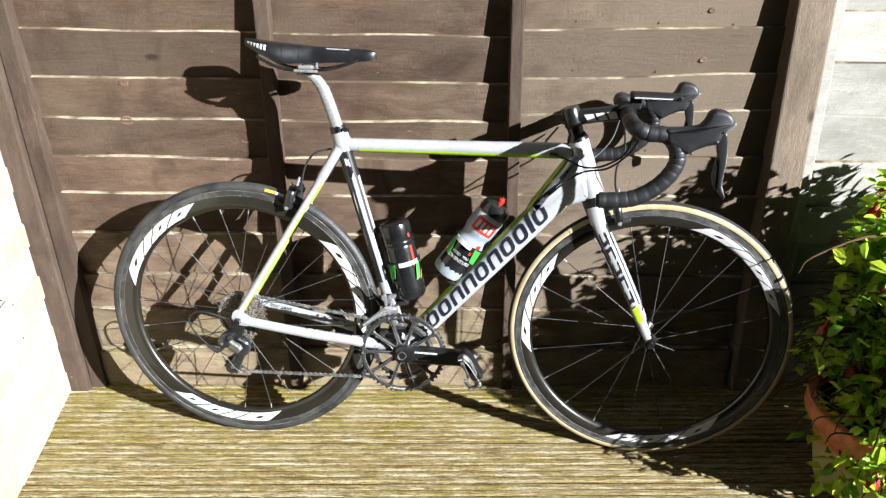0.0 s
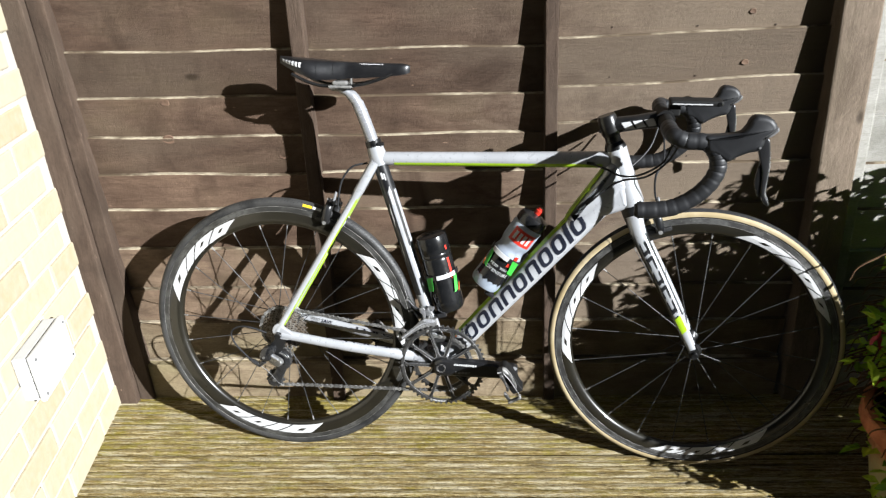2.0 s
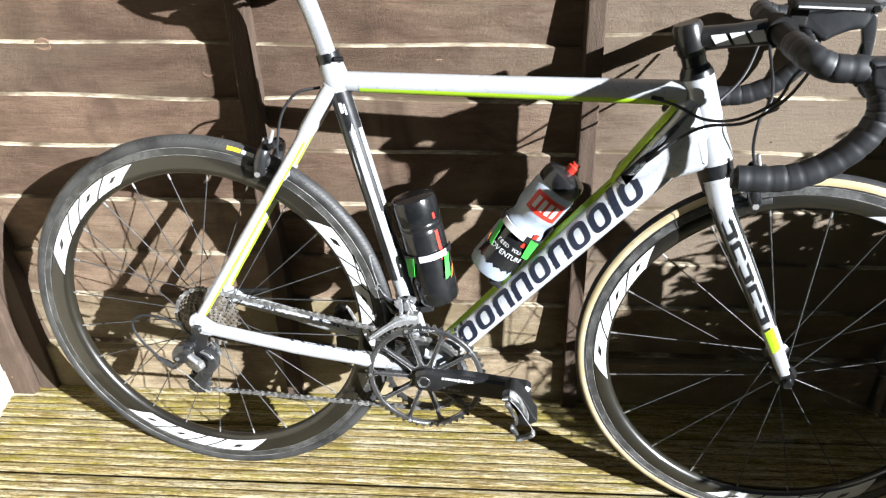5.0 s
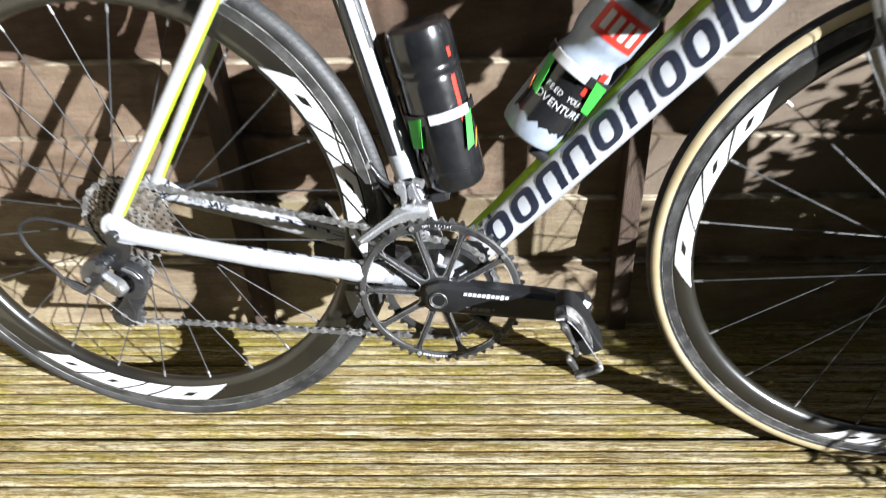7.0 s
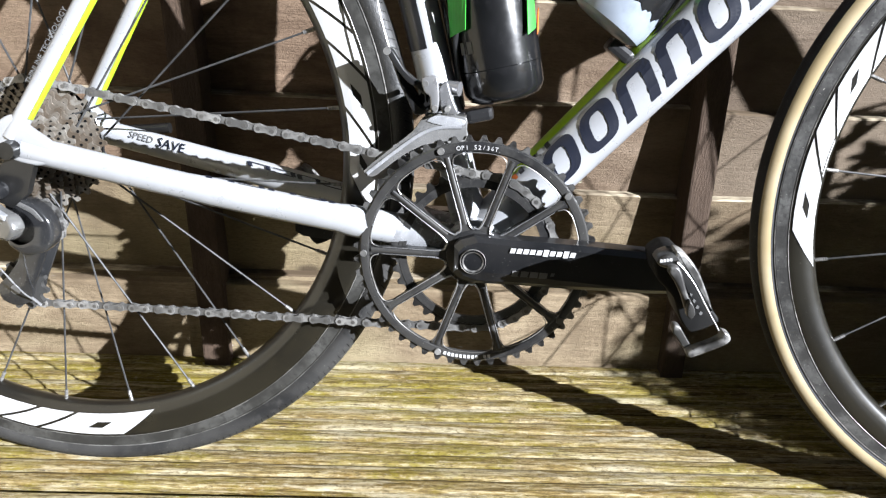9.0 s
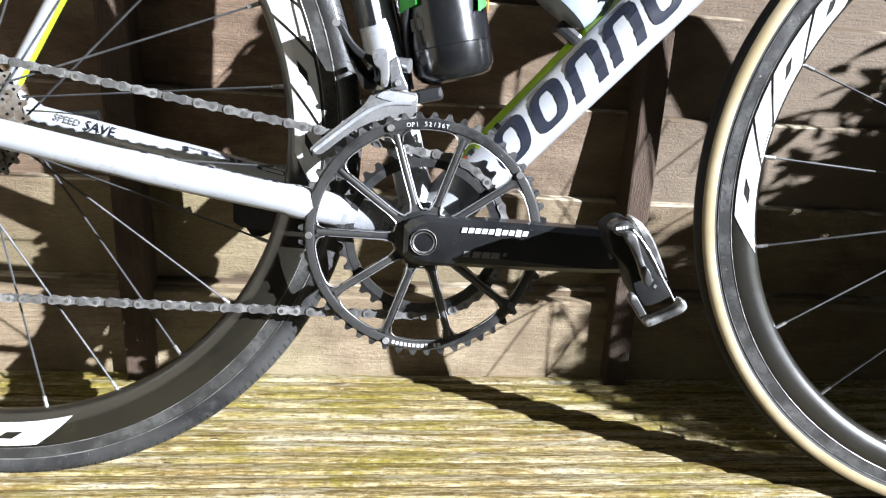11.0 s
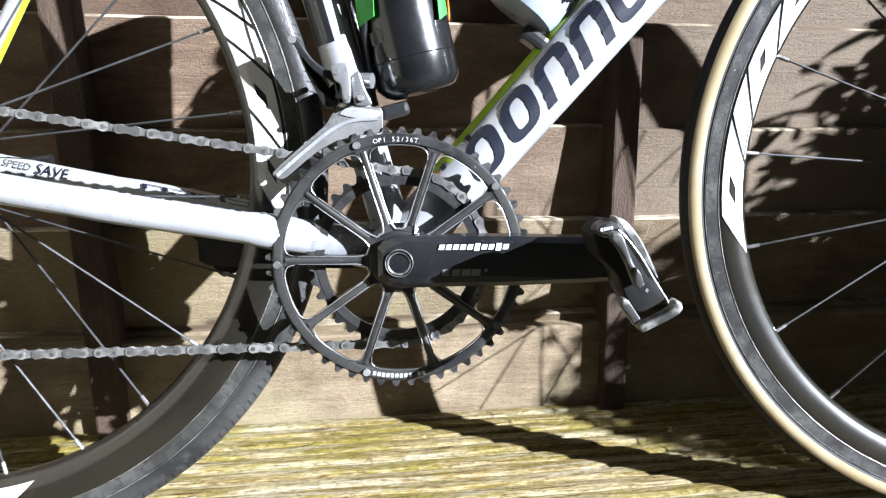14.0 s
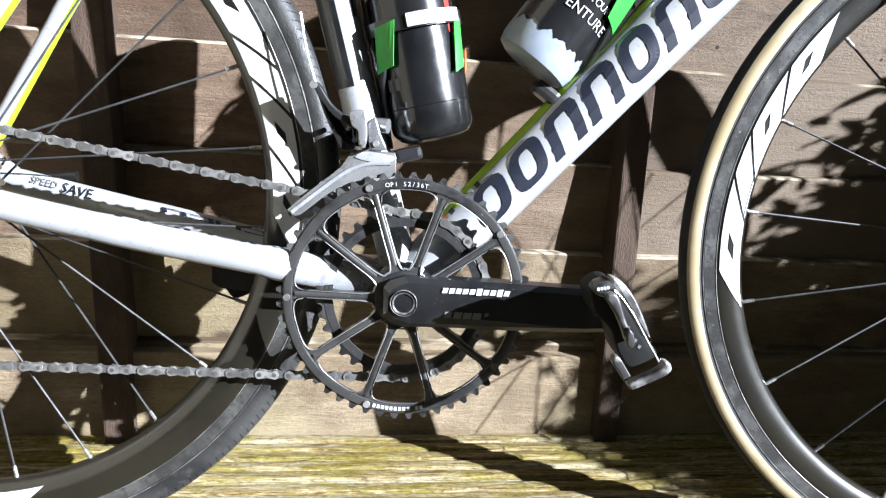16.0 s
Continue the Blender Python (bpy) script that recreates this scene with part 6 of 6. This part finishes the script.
def spin(profile, segs=36):
    m = len(profile)
    vs = [(r * math.cos(2 * math.pi * k / segs), r * math.sin(2 * math.pi * k / segs), z) for k in range(segs) for r, z in profile]
    fs = [(k * m + i, ((k + 1) % segs) * m + i, ((k + 1) % segs) * m + i + 1, k * m + i + 1) for k in range(segs) for i in range(m - 1)]
    return vs, fs


def skin(r, z0, z1, a0, a1, n=8, slant=0.0):
    """A thin print on a bottle's side between two angles (degrees; 270 faces the drive side)."""
    vs, fs = [], []
    for i in range(n + 1):
        a = radians(a0 + (a1 - a0) * i / n)
        for z in (z0, z1):
            s = slant * (i / n - 0.5)
            vs.append((r * math.cos(a), r * math.sin(a), z + s))
    fs = [(2 * i, 2 * i + 2, 2 * i + 3, 2 * i + 1) for i in range(n)]
    return vs, fs


B1 = bottle_frame((0.0225, 0.402), (-0.026, 0.59), 0.0)
B2 = bottle_frame((0.099, 0.4695), (0.2225, 0.6475), 0.0)

tool_bottle = new("tool_bottle")
tool_bottle.matrix_basis = BIKE @ B1
tagged(tool_bottle, "glossy black plastic storage bottle in the seat tube cage", "bottle")
R = 0.0362
P("body", spin([(0.0, 0.0), (0.022, 0.0005), (0.031, 0.004), (0.0352, 0.011), (R - 0.0004, 0.03), (R - 0.0009, 0.0305), (R - 0.0004, 0.031), (R, 0.05), (R, 0.134), (0.0355, 0.139), (0.0345, 0.1415), (0.0, 0.1415)]), M_BOTTLE_B, tool_bottle)
P("screw_lid", spin([(0.0, 0.142), (0.0355, 0.142), (0.0368, 0.144), (0.037, 0.15), (0.0362, 0.152), (0.037, 0.154), (0.037, 0.186), (0.035, 0.1935), (0.029, 0.196), (0.0, 0.196)]), M_BOTTLE_B, tool_bottle)
P("red_strip", skin(R + 0.0005, 0.085, 0.138, 318, 328, 4), M_RED, tool_bottle)
P("red_mark", skin(0.0375, 0.158, 0.168, 322, 330, 3), M_RED, tool_bottle)
for k in range(2):
    P("grey_mark", skin(R + 0.0003, 0.046, 0.056, 214 + 14 * k, 222 + 14 * k, 4), M_GREY, tool_bottle)

drink_bottle = new("water_bottle")
drink_bottle.matrix_basis = BIKE @ B2
tagged(drink_bottle, "clear grey squeeze bottle with red print in the down tube cage", "bottle")
P("body", spin([(0.0, 0.0), (0.027, 0.0005), (0.034, 0.004), (0.0362, 0.012), (R, 0.03), (R, 0.1), (0.0345, 0.106), (0.0318, 0.113), (0.0318, 0.121), (0.0345, 0.129), (R, 0.136), (R, 0.178), (0.0335, 0.184), (0.0, 0.184)]), M_BOTTLE_C, drink_bottle)
P("screw_lid", spin([(0.0, 0.1845), (0.0345, 0.1845), (0.0358, 0.187), (0.0358, 0.2), (0.0325, 0.209), (0.018, 0.214), (0.0105, 0.216), (0.0, 0.216)]), M_BOTTLE_B, drink_bottle)
P("spout", spin([(0.0, 0.216), (0.009, 0.216), (0.0095, 0.226), (0.0075, 0.2275), (0.007, 0.232), (0.0, 0.232)]), M_RED, drink_bottle, "red drinking spout")
P("red_panel", skin(R + 0.0005, 0.139, 0.174, 226, 318, 14), M_RED, drink_bottle)
for k in range(4):
    P("white_shape", skin(R + 0.0009, 0.146, 0.167, 238 + 18 * k, 249 + 18 * k, 4), M_WHITE, drink_bottle)
rnd = random.Random(4)
jag = []
for k in range(37):
    jag.append((radians(200 + 4 * k), 0.0215 + 0.006 * abs(math.sin(k * 0.55)) + rnd.uniform(0, 0.0035)))
P("dark_panel", ([(math.cos(q) * (R + 0.0004), math.sin(q) * (R + 0.0004), w) for q, z in jag for w in (z, 0.096)], [(2 * k, 2 * k + 2, 2 * k + 3, 2 * k + 1) for k in range(36)]), M_BOTTLE_B, drink_bottle)
P("red_flag", skin(R + 0.0008, 0.08, 0.093, 286, 300, 4), M_RED, drink_bottle)
P("red_flag", skin(R + 0.0008, 0.098, 0.112, 296, 312, 4), M_RED, drink_bottle)


def bottle_words(text, z, size, a_mid):
    for i, ch in enumerate(text):
        if ch == " ":
            continue
        a = radians(a_mid) + (i - len(text) / 2 + 0.5) * size * 0.64 / R
        lettering("letter", ch, size, facing((math.cos(a) * (R + 0.0009), math.sin(a) * (R + 0.0009), z), (-math.sin(a), math.cos(a), 0), (math.cos(a), math.sin(a), 0)), M_WHITE, drink_bottle)


bottle_words("FEED YOUR", 0.069, 0.0088, 268)
bottle_words("ADVENTURE", 0.0555, 0.0122, 268)


def cage(m):
    """A black composite cage: a spine on the frame, a hooked foot and two wings joined by a band."""
    base = P("bottle_cage", join(skin_solid(0.0385, 0.0, 0.125, 165, 195), skin_solid(0.0385, 0.092, 0.103, 168, 372)), M_BLACKP, at=m, smooth=False)
    P("foot", join(box(-0.046, -0.02, -0.011, 0.011, -0.0075, -0.002, 0.002), box(-0.037, -0.013, -0.014, 0.014, -0.0135, -0.0015, 0.004)), M_BLACKP, base, smooth=False)
    for a0, a1, z0, z1 in ((195, 236, 0.02, 0.096), (165, 124, 0.02, 0.096)):
        P("wing", wing(a0, a1, z0, z1), M_BLACKP, base, smooth=False)
    P("white_band", skin_solid(0.0405, 0.093, 0.1035, 262, 330), M_WHITE, base, smooth=False)
    P("green_tag", wing_patch(218, 248, 0.062, 0.098), M_GREEN, base, smooth=False)
    P("green_tag", wing_patch(322, 338, 0.052, 0.092), M_GREEN, base, smooth=False)
    P("orange_tag", wing_patch(338, 344, 0.05, 0.068), M_ORANGE, base, smooth=False)
    return base


def skin_solid(r, z0, z1, a0, a1, n=16, t=0.0022):
    vs, fs = [], []
    for i in range(n + 1):
        a = radians(a0 + (a1 - a0) * i / n)
        for rr, z in ((r, z0), (r + t, z0), (r + t, z1), (r, z1)):
            vs.append((rr * math.cos(a), rr * math.sin(a), z))
    for i in range(n):
        for k in range(4):
            a, b = 4 * i + k, 4 * i + (k + 1) % 4
            fs.append((a, b, b + 4, a + 4))
    fs += [(3, 2, 1, 0), tuple(4 * n + k for k in range(4))]
    return vs, fs


def wing(a0, a1, z0, z1, n=14, t=0.0022):
    """A strap that climbs round the bottle from the foot to the band."""
    vs, fs = [], []
    for i in range(n + 1):
        f = i / n
        a = radians(a0 + (a1 - a0) * f)
        zc = z0 + (z1 - z0) * f**0.8
        hw = 0.009 * (1 - 0.35 * f)
        for rr, z in ((0.0383, zc - hw), (0.0383 + t, zc - hw), (0.0383 + t, zc + hw), (0.0383, zc + hw)):
            vs.append((rr * math.cos(a), rr * math.sin(a), z))
    for i in range(n):
        for k in range(4):
            a, b = 4 * i + k, 4 * i + (k + 1) % 4
            fs.append((a, b, b + 4, a + 4))
    fs += [(3, 2, 1, 0), tuple(4 * n + k for k in range(4))]
    return vs, fs


def wing_patch(a0, a1, z0, z1):
    vs, fs = [], []
    n = 6
    for i in range(n + 1):
        f = i / n
        a = radians(a0 + (a1 - a0) * f)
        for rr, z in ((0.0406, z0 + 0.004 * f), (0.0414, z0 + 0.004 * f), (0.0414, z1 + 0.003 * f), (0.0406, z1 + 0.003 * f)):
            vs.append((rr * math.cos(a - radians(12) * (z < (z0 + z1) / 2)), rr * math.sin(a - radians(12) * (z < (z0 + z1) / 2)), z))
    for i in range(n):
        for k in range(4):
            a, b = 4 * i + k, 4 * i + (k + 1) % 4
            fs.append((a, b, b + 4, a + 4))
    fs += [(3, 2, 1, 0), tuple(4 * n + k for k in range(4))]
    return vs, fs


cage(B1)
cage(B2 @ Matrix.Scale(-1, 4, (1, 0, 0)))


# ---- potted plants ----
def leaf(p, d, up, ln, wd):
    """A folded pointed leaf: six verts, four faces."""
    d = d.normalized()
    s = d.cross(up).normalized()
    n = s.cross(d)
    return [p, p + d * ln * 0.35 + s * wd + n * wd * 0.35, p + d * ln * 0.4 - n * wd * 0.1, p + d * ln * 0.35 - s * wd + n * wd * 0.35, p + d * ln * 0.72 + s * wd * 0.7 + n * wd * 0.1, p + d * ln * 0.72 - s * wd * 0.7 + n * wd * 0.1, p + d * ln - n * wd * 0.5], [(0, 1, 2), (0, 2, 3), (1, 4, 2), (2, 5, 3), (2, 4, 6), (2, 6, 5)]


def shrub(thing, base, reach, branches, per, size, seed, flowers=0, low=0.2, clear=None, bare=0.3):
    """Woody stems that fork and droop, with leaves along them; reach is half widths and height."""
    rnd = random.Random(seed)
    stems, lv, lf, fl = [], [], [], []
    for i in range(branches):
        az = rnd.uniform(0, 2 * math.pi)
        out = math.sqrt(rnd.uniform(0.05, 1))
        hgt = rnd.uniform(low, 1) * (1 - 0.62 * out * out)
        tip = base + Vector((math.cos(az) * reach[0] * out, math.sin(az) * reach[1] * out, reach[2] * hgt))
        mid = base.lerp(tip, 0.55) + Vector((0, 0, 0.12 * reach[2])) + Vector([rnd.uniform(-0.03, 0.03) for _ in range(3)])
        pts = smooth_path([base + Vector((rnd.uniform(-0.03, 0.03), rnd.uniform(-0.03, 0.03), 0)), mid, tip, tip + (tip - mid) * 0.18 - Vector((0, 0, 0.03))], 5)
        stems.append(tube(pts, [0.004 * (1 - 0.8 * k / len(pts)) for k in range(len(pts))], 5))
        for k in range(per):
            t = rnd.uniform(bare, 1.0)
            q = pts[min(len(pts) - 1, int(t * len(pts)))] + Vector([rnd.gauss(0, 0.018) for _ in range(3)])
            if (clear and not clear(q)) or q.z < 0.03:
                continue
            d = Vector((rnd.gauss(0, 1), rnd.gauss(0, 1), rnd.gauss(0.1, 0.7)))
            s = size * rnd.uniform(0.6, 1.25)
            v, f = leaf(q, d, Vector((rnd.gauss(0, 0.4), rnd.gauss(0, 0.4), 1)), s, s * 0.27)
            n = len(lv)
            lv += v
            lf += [tuple(j + n for j in g) for g in f]
        if rnd.random() < flowers:
            q = pts[-1 - rnd.randrange(4)] + Vector([rnd.gauss(0, 0.01) for _ in range(3)])
            if not clear or clear(q - Vector((0.03, 0, 0))):
                fl.append(q)
    solid("stem", *join(*stems), M_STEM, thing, smooth=True)
    lo = solid("foliage", lv, lf, M_LEAF, thing)
    lo["kind"] = "stuff"
    for q in fl:
        geo = []
        for k in range(4):
            a = k * math.pi / 2 + q.x * 50
            geo.append(leaf(q + Vector((0, 0, -0.012)), Vector((math.cos(a) * 0.5, math.sin(a) * 0.5, -0.8)), Vector((math.cos(a), math.sin(a), 0.4)), 0.034, 0.008))
        geo.append(tube([q, q + Vector((0, 0, -0.014)), q + Vector((0, 0, -0.026))], [0.002, 0.0045, 0.003], 8))
        solid("flower", *join(*geo), M_FLOWER, thing, smooth=False)


def flower_pot(base, r, hgt):
    """A thick-rimmed tapered clay pot with soil."""
    pot = new("plant_pot")
    pot.matrix_basis = Matrix.Translation(base)
    solid("vessel", *spin([(0.0, 0.0), (r * 0.7, 0.0), (r * 0.74, 0.006), (r * 0.93, hgt * 0.78), (r * 0.94, hgt * 0.8), (r * 1.02, hgt * 0.81), (r * 1.04, hgt * 0.83), (r * 1.04, hgt * 0.985), (r * 1.02, hgt), (r * 0.94, hgt), (r * 0.92, hgt * 0.985), (r * 0.9, hgt * 0.86), (r * 0.6, hgt * 0.2), (0.0, hgt * 0.2)], 48), M_TERRA, pot, smooth=True)
    solid("soil", *spin([(0.0, hgt * 0.9), (r * 0.5, hgt * 0.905), (r * 0.902, hgt * 0.885)], 24), M_SOIL, pot, smooth=True)
    return pot


tagged(flower_pot(Vector((1.165, -0.41, 0.001)), 0.19, 0.225), "terracotta plant pot with mossy base standing on the deck", "plant pot")
plant_a = tagged(new("fuchsia_plant"), "leafy green fuchsia with hanging red flowers in a terracotta pot", "plant")
shrub(plant_a, Vector((1.36, -0.3, 0.19)), (0.44, 0.21, 0.7), 330, 46, 0.044, 5, 0.2, -0.1, clear=lambda q: q.x > 1.13 - 0.2 * q.z + 0.3 * (q.y + 0.4))
shrub(plant_a, Vector((1.15, -0.38, 0.22)), (0.25, 0.15, 0.3), 34, 20, 0.04, 21, 0.8, 0.1, clear=lambda q: q.x > 0.97)
shrub(plant_a, Vector((1.12, -0.48, 0.25)), (0.2, 0.19, 0.2), 72, 15, 0.04, 17, 0.9, -1.15, clear=lambda q: q.x > 0.975)
shrub(plant_a, Vector((1.15, -0.36, 0.6)), (0.26, 0.11, 0.15), 12, 16, 0.042, 31, 0.4, -0.3, clear=lambda q: q.x > 0.92)
shrub(plant_a, Vector((1.12, -0.37, 0.4)), (0.24, 0.11, 0.16), 20, 16, 0.04, 33, 0.5, -0.4, clear=lambda q: q.x > 0.9)
# unseen pot and shrub, added for the leaf shadows on fence and deck
tagged(flower_pot(Vector((1.4, -0.77, 0.001)), 0.1, 0.18), "small unseen terracotta pot added under the shadow-casting shrub", "plant pot")
plant_b = tagged(new("shadow_shrub"), "unseen leafy green shrub in a small pot, added to cast leaf shadows", "plant")
shrub(plant_b, Vector((1.47, -0.765, 0.54)), (0.16, 0.13, 0.28), 80, 26, 0.036, 9, 0.0, -0.05, bare=0.15, clear=lambda q: q.z > 0.56)
shrub(plant_b, Vector((1.37, -0.765, 0.42)), (0.19, 0.1, 0.28), 46, 12, 0.03, 10, 0.0, 0.0, bare=0.4, clear=lambda q: q.z > 0.45 and q.x < 1.43)
solid("trunk", *tube(smooth_path([(1.4, -0.77, 0.15), (1.41, -0.767, 0.34), (1.45, -0.765, 0.56)], 4), 0.007, 8), M_STEM, plant_b, smooth=True)

# ---- pieces of the deck and the wall ----
first = None
for r in range(6):
    y_far = 0.047 - 0.1485 * r - (0.003 if r > 1 else 0.0)
    for c in range(1):
        x0 = -1.4
        if first is None:
            first = solid("plank", *plank(0.1435, 4.9), M_DECK, deck)
            ob = first
        else:
            ob = new("plank", first.data)
            ob.parent = deck
        ob.matrix_basis = Matrix.Translation((x0, y_far, 0.0))
brick_mesh = None
for row in range(34):
    for col in range(5):
        y0 = -1.075 + 0.225 * col + (0.1125 if row % 2 else 0.0)
        z0 = -0.15 + 0.075 * row
        if y0 > -0.14 or z0 > 2.4:
            continue
        if brick_mesh is None:
            ob = solid("brick", *box(-0.02, 0.0, 0.0, 0.215, 0.0, 0.065, 0.004), M_BRICK, wall)
            brick_mesh = ob.data
        else:
            ob = new("brick", brick_mesh)
            ob.parent = wall
        jitter = ((row * 7 + col * 13) % 5 - 2) * 0.0008
        ob.matrix_basis = Matrix.Translation((jitter, y0, z0))
